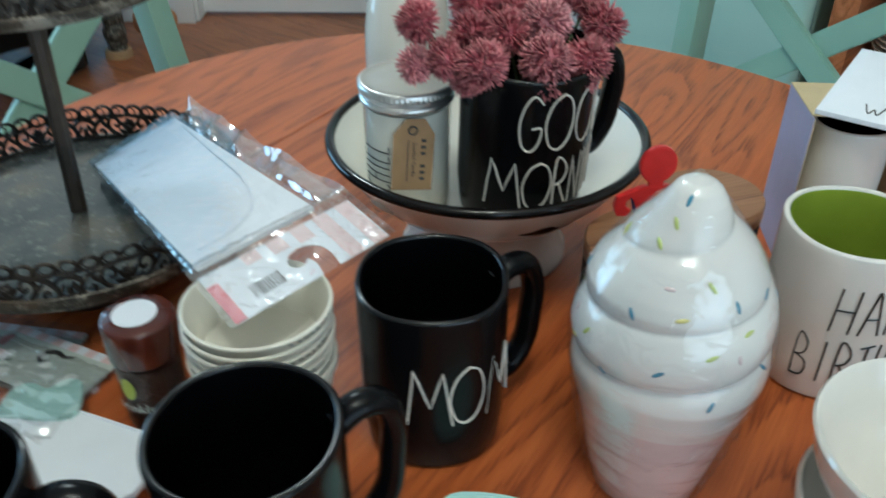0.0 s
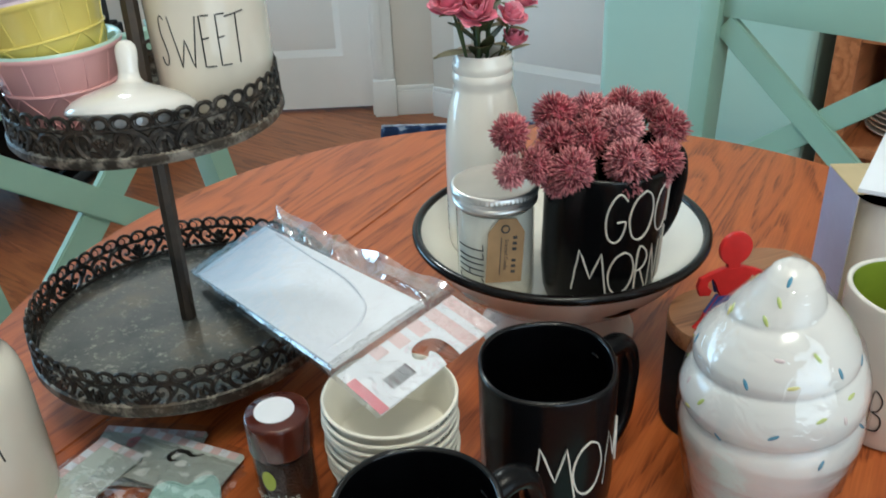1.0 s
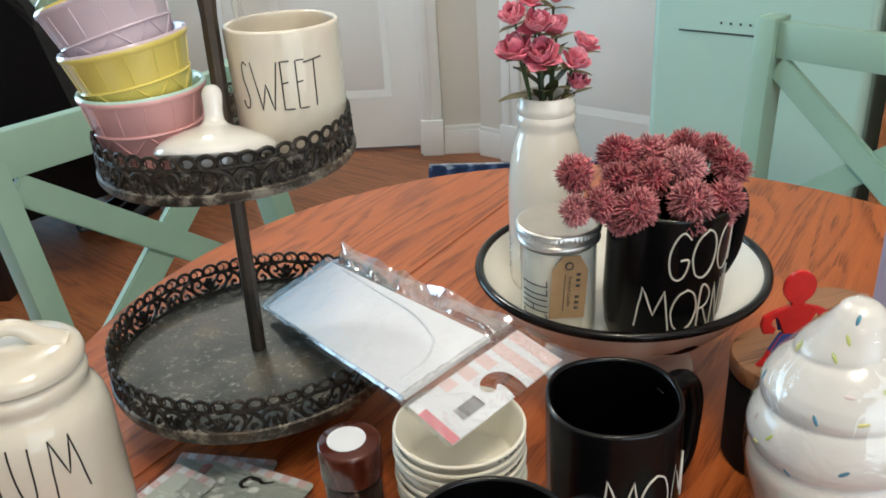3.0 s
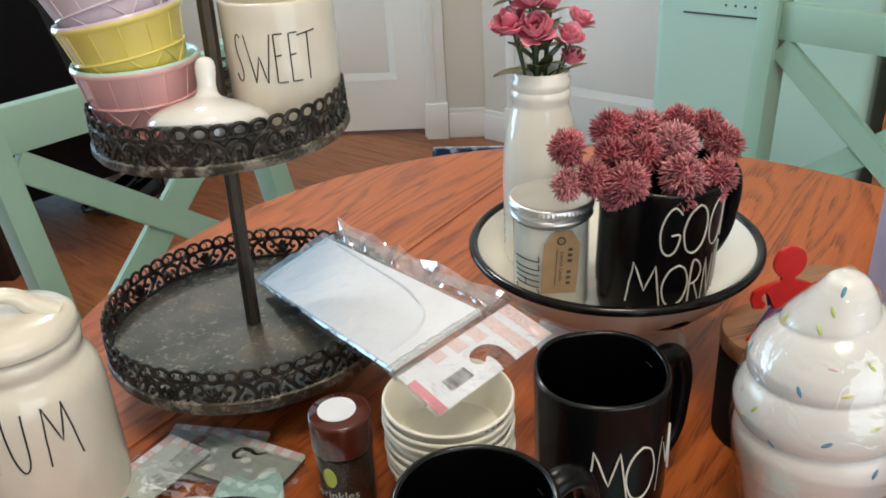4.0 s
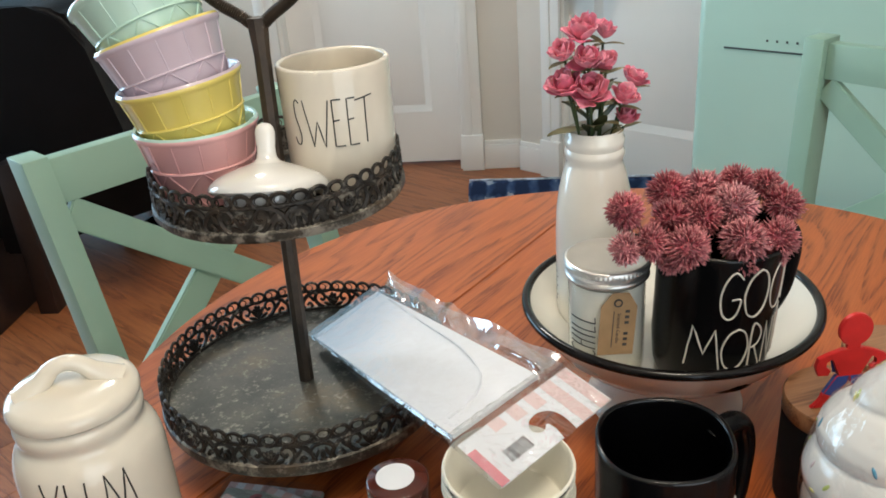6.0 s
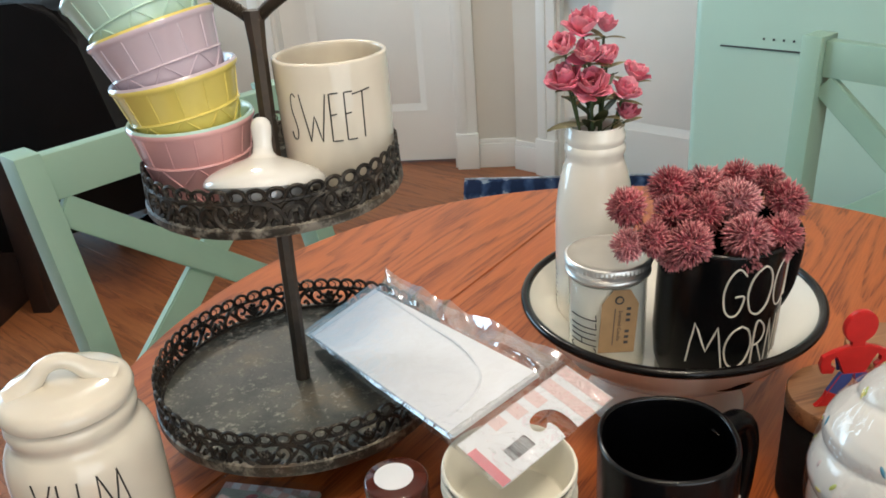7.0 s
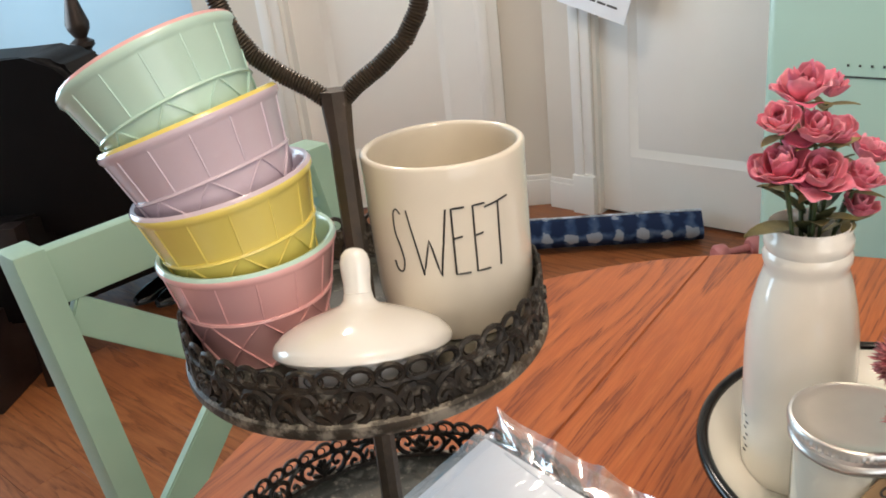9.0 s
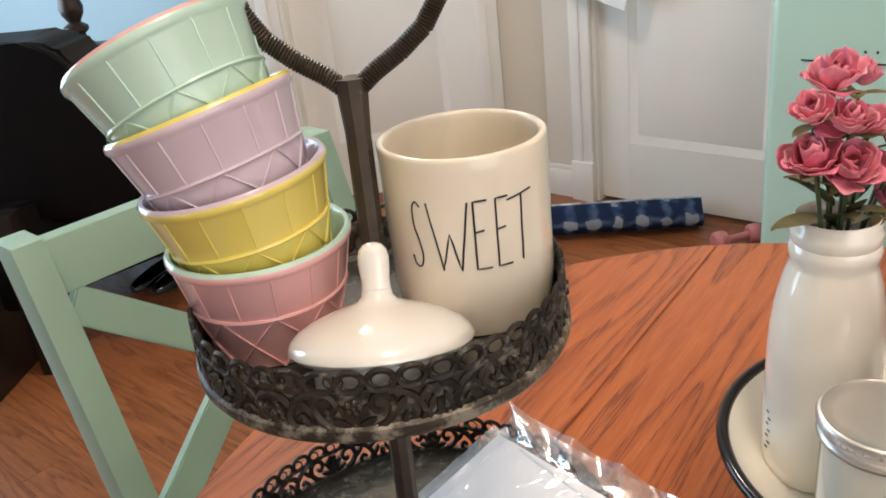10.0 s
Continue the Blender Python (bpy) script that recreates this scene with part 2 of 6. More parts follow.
FILM = clear("cellophane", 0.12, (0.985, 0.985, 0.995), 0.06, bumps=0.22)
CRINKLE = clear("crinkled_cellophane", 0.30, (0.985, 0.985, 0.99), 0.11, bumps=0.12, depth=0.006, scale=20)
FLAP = clear("flat_plastic_sleeve", 0.20, (0.985, 0.985, 0.99), 0.07, bumps=0.6, depth=0.006, scale=40)
EDGE = clear("stacked_film_edge", 0.20, (0.90, 0.92, 0.96), 0.10, bumps=0.9, depth=0.003, scale=35)
SEAL = clear("heat_sealed_film", 0.28, (0.94, 0.93, 0.91), 0.16, bumps=0.6, depth=0.003, scale=60)
SHRINK = clear("shrink_wrap", 0.085, (0.985, 0.985, 0.99), 0.06, bumps=0.35, depth=0.005, scale=45, edge=0.40)
CREASED = clear("creased_shrink_wrap", 0.13, (0.975, 0.965, 0.975), 0.20, bumps=0.5, depth=0.004, scale=60, edge=0.55)
GLASS = clear("jar_glass", 0.035, (0.97, 0.98, 0.97), 0.02)
TAN = mat("orange_tan_weave", (0.48, 0.22, 0.10), 0.7, var=0.15, scale=50, bump_s=0.3, bscale=300)
RUG_EDGE = mat("pale_rug_binding", (0.45, 0.50, 0.58), 0.85, var=0.55, scale=38, bump_s=0.4, bscale=400)
WAX = mat("white_candle_wax", (0.80, 0.77, 0.68), 0.35, var=0.03, scale=40, bump_s=0.03)
TIN = mat("brushed_tin_lid", (0.72, 0.71, 0.68), 0.34, 0.95, 0.05, 30, 0.0, 260, rvar=0.06)
BROWN_CAP = mat("brown_plastic_cap", (0.080, 0.017, 0.010), 0.16, var=0.1, scale=40, bump_s=0.03, coat=0.4)
CHOC = mat("chocolate_sprinkles", (0.035, 0.015, 0.009), 0.5, var=0.5, scale=260, bump_s=0.6, bscale=420, bdist=0.003)
PAPER_CUP = mat("ribbed_paper_cup", (0.85, 0.815, 0.71), 0.5, var=0.03, scale=30, bump_s=0.05, bscale=200)
CUPCAKE = mat("white_icing_glaze", (0.74, 0.725, 0.69), 0.16, var=0.02, scale=15, bump_s=0.06, bscale=45, coat=0.5)
CUPCAKE_PINK = mat("blush_pink_glaze", (0.68, 0.57, 0.56), 0.2, var=0.12, scale=20, bump_s=0.04, bscale=30, coat=0.4)
PETAL = mat("rose_silk", (0.72, 0.185, 0.27), 0.6, var=0.26, scale=110, bump_s=0.12, bscale=420, island=0.0, sss=0.15, piece=0.24)
SEDUM = mat("sedum_plastic", (0.40, 0.100, 0.125), 0.5, var=0.35, scale=24, bump_s=0, island=0.40, piece=0.18)
SEDUM_TIP = mat("sedum_pale_tip", (0.55, 0.20, 0.21), 0.5, var=0.40, scale=22, bump_s=0, island=0.4, piece=0.22)
STEM = mat("green_stem", (0.045, 0.07, 0.022), 0.55, var=0.2, scale=50, bump_s=0.1)
DARK_LEAF = mat("deep_olive_leaf", (0.055, 0.062, 0.022), 0.55, var=0.35, scale=60, bump_s=0.15, bscale=200)
LEAF = mat("faded_olive_leaf", (0.20, 0.165, 0.06), 0.6, var=0.4, scale=60, bump_s=0.15, bscale=200)
PINK_VINYL = mat("pink_vinyl_coat", (0.56, 0.20, 0.20), 0.5, var=0.1, scale=20, bump_s=0.1, bscale=200)
RED_TOY = mat("red_painted_wood", (0.55, 0.018, 0.018), 0.32, var=0.1, scale=60, bump_s=0.03)
BLUE_TOY = mat("blue_painted_wood", (0.035, 0.07, 0.26), 0.32, var=0.1, scale=60, bump_s=0.03)
GLAZES = {
    "pink": mat("pink_glaze", (0.76, 0.42, 0.42), 0.2, var=0.04, scale=20, bump_s=0.03, coat=0.4),
    "yellow": mat("yellow_glaze", (0.76, 0.63, 0.16), 0.2, var=0.04, scale=20, bump_s=0.03, coat=0.4),
    "lilac": mat("lilac_glaze", (0.60, 0.50, 0.575), 0.2, var=0.04, scale=20, bump_s=0.03, coat=0.4),
    "mint": mat("mint_glaze", (0.47, 0.67, 0.585), 0.2, var=0.04, scale=20, bump_s=0.03, coat=0.4),
}
SPRINKLE = {
    "blue": mat("blue_glaze_dash", (0.09, 0.25, 0.36), 0.2, bump_s=0, coat=0.4),
    "green": mat("green_glaze_dash", (0.50, 0.58, 0.17), 0.2, bump_s=0, coat=0.4),
    "yellow": mat("yellow_glaze_dash", (0.72, 0.66, 0.24), 0.2, bump_s=0, coat=0.4),
    "pink": mat("pink_glaze_dash", (0.68, 0.56, 0.56), 0.2, bump_s=0, coat=0.4),
}


def rug_material():
    """Indigo cotton, resist-dyed in rows of soft pale blocks."""
    m, t, n, b = nodes_of("indigo_dyed_rug")
    v = object_vec(t)
    bend = n.new("ShaderNodeVectorMath")
    bend.operation = "MULTIPLY_ADD"
    wob = n.new("ShaderNodeTexNoise")
    wob.inputs["Scale"].default_value = 22.0
    t.links.new(v, wob.inputs["Vector"])
    bend.inputs[1].default_value = (0.05, 0.05, 0.05)
    t.links.new(wob.outputs["Color"], bend.inputs[0])
    t.links.new(v, bend.inputs[2])
    sep = n.new("ShaderNodeSeparateXYZ")
    t.links.new(bend.outputs["Vector"], sep.inputs[0])
    waves = []
    for axis, freq in (("X", 78.0), ("Z", 95.0)):
        k = n.new("ShaderNodeMath")
        k.operation, k.inputs[1].default_value = "MULTIPLY", freq
        t.links.new(sep.outputs[axis], k.inputs[0])
        q = n.new("ShaderNodeMath")
        q.operation = "SINE"
        t.links.new(k.outputs[0], q.inputs[0])
        waves.append(rng(t, q.outputs[0], 0.1, 1.1))
    mul = n.new("ShaderNodeMath")
    mul.operation = "MULTIPLY"
    t.links.new(waves[0], mul.inputs[0])
    t.links.new(waves[1], mul.inputs[1])
    fade = n.new("ShaderNodeMath")
    fade.operation = "MULTIPLY"
    t.links.new(mul.outputs[0], fade.inputs[0])
    t.links.new(rng(t, noise_tex(t, v, 14, 3, 0.6), 0.05, 2.1), fade.inputs[1])
    t.links.new(ramp(t, fade.outputs[0], [(0.02, (0.014, 0.034, 0.105)), (0.08, (0.045, 0.095, 0.23)), (0.18, (0.19, 0.27, 0.43)), (0.34, (0.50, 0.56, 0.66))]), b.inputs["Base Color"])
    b.inputs["Roughness"].default_value = 0.9
    bump(t, b, noise_tex(t, v, 500, 2), 0.5, 0.002)
    return m


RUG = rug_material()


# ---- building helpers ----
def finish(ob, bm, materials, sharp=40):
    me = bpy.data.meshes.new(ob if isinstance(ob, str) else ob.name)
    bmesh.ops.recalc_face_normals(bm, faces=bm.faces)
    bm.to_mesh(me)
    bm.free()
    for m in materials if isinstance(materials, (list, tuple)) else [materials]:
        me.materials.append(m)
    me.polygons.foreach_set("use_smooth", [True] * len(me.polygons))
    me.set_sharp_from_angle(angle=radians(sharp))
    return me


def part(name, bm, material, parent=None, label="", m=None, sharp=40):
    ob = new(name, finish(name, bm, material, sharp))
    if parent is not None:
        ob.parent = parent
    if m is not None:
        ob.matrix_basis = m
    if label:
        ob["label"] = label
    return ob


def thing(name, m, label, category, group="", kind=""):
    e = new(name)
    e.empty_display_size = 0.02
    e.matrix_basis = m
    return tagged(e, label, category, group, kind)


def lathe(profile, segs=64, close=False, wob=0.0, seed=0):
    """Turned shape from (radius, height) pairs; a radius of 0 closes it on the axis."""
    bm = bmesh.new()
    rings = []
    for r, z in profile:
        if r < 1e-6:
            rings.append([bm.verts.new((0, 0, z))])
        else:
            ring = []
            for i in range(segs):
                a = 2 * math.pi * i / segs
                k = r + wob * noise.noise((math.cos(a) * 1.3 + seed, math.sin(a) * 1.3, z * 9))
                ring.append(bm.verts.new((k * math.cos(a), k * math.sin(a), z)))
            rings.append(ring)
    pairs = list(zip(rings, rings[1:])) + ([(rings[-1], rings[0])] if close else [])
    for a, b in pairs:
        for i in range(segs):
            j = (i + 1) % segs
            if len(a) == 1 and len(b) > 1:
                bm.faces.new((a[0], b[i], b[j]))
            elif len(b) == 1 and len(a) > 1:
                bm.faces.new((a[i], a[j], b[0]))
            elif len(a) > 1:
                bm.faces.new((a[i], a[j], b[j], b[i]))
    return bm


def tube(bm, pts, r, sides=6, closed=False, mi=0):
    """Sweep a round section along points; r may be a function of 0..1."""
    pts = [Vector(p) for p in pts]
    n = len(pts)
    rings, up = [], None
    for i, p in enumerate(pts):
        a = pts[(i - 1) % n] if closed or i else p
        b = pts[(i + 1) % n] if closed or i < n - 1 else p
        d = (b - a).normalized()
        if up is None:
            up = d.orthogonal().normalized()
        up = (up - d * up.dot(d))
        up = up.normalized() if up.length > 1e-8 else d.orthogonal().normalized()
        s = d.cross(up)
        k = r(i / max(1, n - 1)) if callable(r) else r
        rings.append([bm.verts.new(p + (up * math.cos(2 * math.pi * j / sides) + s * math.sin(2 * math.pi * j / sides)) * k) for j in range(sides)])
    for i in range(n if closed else n - 1):
        a, b = rings[i], rings[(i + 1) % n]
        for j in range(sides):
            f = bm.faces.new((a[j], a[(j + 1) % sides], b[(j + 1) % sides], b[j]))
            f.material_index = mi
    if not closed:
        bm.faces.new(rings[0]).material_index = mi
        bm.faces.new(rings[-1]).material_index = mi
    return bm


def box(bm, lo, hi, bevel=0.0, mi=0, segs=2):
    vs = [bm.verts.new((x, y, z)) for x in (lo[0], hi[0]) for y in (lo[1], hi[1]) for z in (lo[2], hi[2])]
    fs = [bm.faces.new([vs[i] for i in q]) for q in ((0, 1, 3, 2), (4, 6, 7, 5), (0, 4, 5, 1), (2, 3, 7, 6), (0, 2, 6, 4), (1, 5, 7, 3))]
    for f in fs:
        f.material_index = mi
    if bevel:
        es = list({e for f in fs for e in f.edges})
        bmesh.ops.bevel(bm, geom=es, offset=bevel, segments=segs, profile=0.6, affect="EDGES")
    return bm


def slab(outline, z0, z1, mi=0, bm=None, bevel=0.0):
    """A flat plate of any outline."""
    bm = bm or bmesh.new()
    lo = [bm.verts.new((x, y, z0)) for x, y in outline]
    hi = [bm.verts.new((x, y, z1)) for x, y in outline]
    fs = [bm.faces.new(hi), bm.faces.new(lo[::-1])]
    n = len(lo)
    for i in range(n):
        fs.append(bm.faces.new((lo[i], lo[(i + 1) % n], hi[(i + 1) % n], hi[i])))
    for f in fs:
        f.material_index = mi
    if bevel:
        bmesh.ops.bevel(bm, geom=list(fs[0].edges) + list(fs[1].edges), offset=bevel, segments=2, affect="EDGES")
    bm.normal_update()
    bmesh.ops.triangulate(bm, faces=[f for f in bm.faces if len(f.verts) > 4], ngon_method="EAR_CLIP")
    return bm


def rounded(w, d, r, n=6):
    pts = []
    for cx, cy, a0 in ((w / 2 - r, d / 2 - r, 0), (-w / 2 + r, d / 2 - r, 90), (-w / 2 + r, -d / 2 + r, 180), (w / 2 - r, -d / 2 + r, 270)):
        for i in range(n + 1):
            a = radians(a0 + 90 * i / n)
            pts.append((cx + r * math.cos(a), cy + r * math.sin(a)))
    return pts


# thin hand-drawn capitals as strokes in a unit box
LETTERS = {
    "A": "0 0,.45 1,.55 1,1 0;.2 .38,.8 .38",
    "B": "0 0,.02 1,.6 .93,.75 .75,.55 .56,.05 .5;.05 .5,.75 .42,.95 .22,.7 .03,0 0",
    "C": "1 .9,.75 1,.35 .95,.08 .7,0 .4,.15 .1,.5 0,1 .08",
    "D": "0 0,0 1,.45 .95,.85 .72,1 .45,.8 .15,.4 .01,0 0",
    "E": ".85 1,.05 1,0 0,.9 0;.02 .55,.6 .57",
    "G": ".95 .86,.6 1,.25 .85,.03 .5,.12 .15,.45 0,.8 .1,.95 .42,.55 .42",
    "H": "0 0,.1 1;.9 0,1 1;.05 .5,.95 .52",
    "I": ".5 0,.5 1",
    "L": "0 1,0 0,.9 .02",
    "M": "0 0,.17 1,.52 .36,.78 .98,1 0",
    "N": "0 0,.08 1,.85 0,1 1",
    "O": ".55 1,.2 .86,0 .5,.15 .12,.48 0,.82 .15,1 .52,.84 .88,.55 1",
    "P": "0 0,.03 1,.6 .97,.95 .75,.7 .52,.05 .45",
    "R": "0 0,.05 1,.6 .97,.9 .75,.65 .55,.08 .48;.35 .5,1 0",
    "S": ".85 .93,.6 1,.35 .9,.35 .65,.6 .42,.75 .2,.55 .03,.2 .05,.05 .18",
    "T": "0 .94,1 1;.55 .97,.5 0",
    "U": "0 1,.08 .3,.4 0,.75 .2,.9 .98",
    "V": "0 1,.5 0,1 1",
    "W": "0 1,.3 0,.52 .55,.75 0,1 1",
    "Y": "0 1,.45 .5,1 1;.45 .5,.4 0",
}


def smooth_line(pts, k=4):
    """Points along a smooth curve through pts; corners sharper than a right angle stay."""
    out = []
    for i in range(len(pts) - 1):
        p0, p1, p2, p3 = pts[max(0, i - 1)], pts[i], pts[i + 1], pts[min(len(pts) - 1, i + 2)]
        for j in range(k):
            t = j / k
            out.append(tuple(0.5 * (2 * p1[c] + (p2[c] - p0[c]) * t + (2 * p0[c] - 5 * p1[c] + 4 * p2[c] - p3[c]) * t * t + (3 * p1[c] - p0[c] - 3 * p2[c] + p3[c]) * t ** 3) for c in (0, 1)))
    out.append(tuple(pts[-1]))
    return out


ROUND = set("BCDGOPRSU")


def wrap_word(bm, word, radius_at, ang0, z0, height, step, fill=0.72, width=0.0011, slant=0.0, spans=None):
    """Raised strokes of a word on a round wall, from the angle ang0 on, one letter each step radians."""
    for i, ch in enumerate(word):
        if ch == " ":
            continue
        for stroke in LETTERS[ch].split(";"):
            pts = [tuple(float(v) for v in p.split()) for p in stroke.split(",")]
            pts = smooth_line(pts, 4) if ch in ROUND else [tuple(a + (b - a) * j / 4 for a, b in zip(p, q)) for p, q in zip(pts, pts[1:]) for j in range(4)] + [pts[-1]]
            path = []
            for x, y in pts:
                jig = 0.02 * noise.noise((x * 3 + i * 7, y * 3, len(word)))
                a = ang0 + step * (i + fill * (x + jig)) if spans is None else radians(spans[i][0] + (spans[i][1] - spans[i][0]) * (x + jig))
                z = z0 + height * y + slant * (i + x)
                r = radius_at(z) + 0.00015
                path.append((r * math.cos(a), r * math.sin(a), z))
            tube(bm, path, width / 2, 5)
    return bm


def font_mesh(text, size, align="CENTER"):
    c = bpy.data.curves.new("lettering", "FONT")
    c.body, c.size, c.align_x, c.align_y = text, size, align, "CENTER"
    c.resolution_u = 2
    o = bpy.data.objects.new("lettering", c)
    scene.collection.objects.link(o)
    bpy.context.view_layer.update()
    me = bpy.data.meshes.new_from_object(o.evaluated_get(bpy.context.evaluated_depsgraph_get()))
    bm = bmesh.new()
    bm.from_mesh(me)
    bpy.data.objects.remove(o)
    bpy.data.meshes.remove(me)
    return bm


# ---- the room ----
TABLE_Z = 0.765
WB = radians(-37)          # the slanted wall and the floor boards
X0, X1, Y0, Y1, H = -3.6, 2.3, -1.7, 4.7, 2.45


def flat_box(name, lo, hi, material, label, category, m=None, bevel=0.0):
    bm = bmesh.new()
    box(bm, lo, hi, bevel)
    ob = part(name, bm, material, m=m)
    return tagged(ob, label, category, kind="structure")


def sub_floor():
    return flat_box("floor", (X0, Y0, -0.06), (X1, Y1, -0.006), FLOOR, "brown wood plank floor of the kitchen and living room", "floor")


floor = sub_floor()
flat_box("ceiling", (X0 - 0.1, Y0 - 0.1, H), (X1 + 0.1, Y1 + 0.1, H + 0.1), CEIL, "plain white painted ceiling", "ceiling")


def kitchen_wall():
    """South wall with an unseen window, added as the opening for the front fill."""
    w = thing("wall_south", pose(0, 0, 0), "warm grey painted kitchen wall with an unseen window added for fill light", "wall", kind="structure")
    x0, x1, z0, z1 = 0.17, 2.13, 0.22, 2.18
    bm = bmesh.new()
    box(bm, (X0, Y0 - 0.1, 0), (x0, Y0, H))
    box(bm, (x1, Y0 - 0.1, 0), (X1, Y0, H))
    box(bm, (x0, Y0 - 0.1, 0), (x1, Y0, z0))
    box(bm, (x0, Y0 - 0.1, z1), (x1, Y0, H))
    part("wall_face", bm, WALL, w)
    bm = bmesh.new()
    for a in (x0, (x0 + x1) / 2 - 0.02, x1 - 0.04):
        box(bm, (a, Y0 - 0.07, z0), (a + 0.04, Y0 - 0.03, z1), 0.003)
    for z in (z0, z1 - 0.04):
        box(bm, (x0, Y0 - 0.072, z), (x1, Y0 - 0.028, z + 0.04), 0.003)
    part("window_frame", bm, TRIM, w)


kitchen_wall()
flat_box("wall_east", (X1, Y0 - 0.1, 0), (X1 + 0.1, Y1 + 0.1, H), WALL, "warm grey painted kitchen wall", "wall")
flat_box("wall_north", (X0 - 0.1, Y1, 0), (X1, Y1 + 0.1, H), BLUE_WALL, "pale blue painted living room wall", "wall")


def window_wall():
    """West wall with the living room's wide window opening."""
    w = thing("wall_west", pose(0, 0, 0), "pale blue wall with a wide bright window", "wall", kind="structure")
    z0, z1 = 0.35, 2.15
    holes = ((1.5, 4.0),)
    bm = bmesh.new()
    for a, b in ((Y0 - 0.1, holes[0][0]), (holes[0][1], Y1)):
        box(bm, (X0 - 0.1, a, 0), (X0, b, H))
    for y0, y1 in holes:
        box(bm, (X0 - 0.1, y0, 0), (X0, y1, z0))
        box(bm, (X0 - 0.1, y0, z1), (X0, y1, H))
    part("wall_face", bm, BLUE_WALL, w)
    for y0, y1 in holes:
        window_frame(w, y0, y1, z0, z1)
    return w


def window_frame(w, y0, y1, z0, z1):
    bm = bmesh.new()
    for a, b in ((y0, y0 + 0.05), ((y0 + y1) / 2 - 0.025, (y0 + y1) / 2 + 0.025), (y1 - 0.05, y1)):
        box(bm, (X0 - 0.07, a, z0), (X0 - 0.02, b, z1), 0.004)
    box(bm, (X0 - 0.072, y0, z0), (X0 - 0.018, y1, z0 + 0.05), 0.004)
    box(bm, (X0 - 0.072, y0, z1 - 0.05), (X0 - 0.018, y1, z1), 0.004)
    part("window_frame", bm, TRIM, w)


window_wall()


def panelled_door(w, parent):
    """White two-panel door leaf, w wide, with sunk panels; its face looks along -y."""
    h, t = 2.03, 0.035
    bm = bmesh.new()
    st, bot, mid, top = 0.125, 0.235, 0.13, 0.12
    zs = [(bot, 1.0), (1.0 + mid, h - top)]
    box(bm, (0, 0, 0.012), (st, t, h))
    box(bm, (w - st, 0, 0.012), (w, t, h))
    for a, b in ((0.012, bot), (1.0, 1.0 + mid), (h - top, h)):
        box(bm, (st, 0.0005, a), (w - st, t, b))
    for a, b in zs:
        # sloping moulding round a sunk field
        o = [(st, a), (w - st, a), (w - st, b), (st, b)]
        i1 = [(st + 0.028, a + 0.028), (w - st - 0.028, a + 0.028), (w - st - 0.028, b - 0.028), (st + 0.028, b - 0.028)]
        i2 = [(st + 0.06, a + 0.06), (w - st - 0.06, a + 0.06), (w - st - 0.06, b - 0.06), (st + 0.06, b - 0.06)]
        rings = [[bm.verts.new((x, d, z)) for x, z in ring] for ring, d in ((o, 0.001), (i1, 0.014), (i2, 0.005))]
        for r0, r1 in zip(rings, rings[1:]):
            for k in range(4):
                bm.faces.new((r0[k], r0[(k + 1) % 4], r1[(k + 1) % 4], r1[k]))
        bm.faces.new(rings[-1])
    part("door_leaf", bm, TRIM, parent, "white painted panelled door leaf")


def casing(parent, w, depth):
    """Door casing with plinth blocks, proud of the wall face at y = 0."""
    for x0, x1 in ((-0.085, 0.0), (w, w + 0.085)):
        bm = bmesh.new()
        box(bm, (x0, -0.018, 0.15), (x1, 0.0, 2.1), 0.004)
        box(bm, (x0 + 0.012, -0.024, 0.152), (x1 - 0.04, -0.004, 2.1), 0.003)
        part("casing", bm, TRIM, parent)
        bm = bmesh.new()
        box(bm, (x0 - 0.004, -0.03, 0), (x1 + 0.004, 0.0, 0.155), 0.004)
        part("plinth_block", bm, TRIM, parent)
    bm = bmesh.new()
    box(bm, (-0.085, -0.018, 2.04), (w + 0.085, -0.001, 2.125), 0.004)
    part("head_casing", bm, TRIM, parent)
    bm = bmesh.new()
    box(bm, (-0.0, 0.001, 0), (0.014, depth, 2.04))
    box(bm, (w - 0.014, 0.001, 0), (w, depth, 2.04))
    box(bm, (0, 0.001, 2.03), (w, depth, 2.045))
    part("jamb", bm, TRIM, parent)


def door_wall(name, m, length0, length1, opening, w, recess, number, label):
    """A wall along its own x, its face at y = 0, with a door opening from `opening` on."""
    wall = thing(name, m, "warm grey painted wall with white trim", "wall", kind="structure")
    bm = bmesh.new()
    box(bm, (length0, 0, 0), (opening, 0.14, H))
    box(bm, (opening + w, 0, 0), (length1, 0.14, H))
    box(bm, (opening, 0, 2.045), (opening + w, 0.14, H))
    part("wall_face", bm, WALL, wall)
    for a, b in ((length0, opening - 0.09), (opening + w + 0.09, length1)):
        if b - a > 0.02:
            bm = bmesh.new()
            box(bm, (a, -0.014, 0), (b, 0.0, 0.105), 0.002)
            box(bm, (a, -0.009, 0.105), (b, 0.0, 0.125), 0.004)
            part("baseboard", bm, TRIM, wall)
    d = thing("door_%d" % number, m @ pose(opening, 0, 0), label, "door", kind="structure")
    casing(d, w, 0.14)
    e = new("door_panel")
    e.parent = d
    e.matrix_basis = pose(0.002, recess, 0)
    panelled_door(w - 0.004, e)
    return wall


door_wall("wall_back", pose(-0.31, 3.37, 0), -1.05, 0.27, -0.72, 0.72, 0.085, 1, "closed white two-panel door in a white casing")
door_wall("wall_slanted", pose(0.075, 3.235, 0, 0, 0, -37), -0.175, 2.4, 0.03, 0.76, 0.03, 2, "closed white panelled pantry door in a white casing")


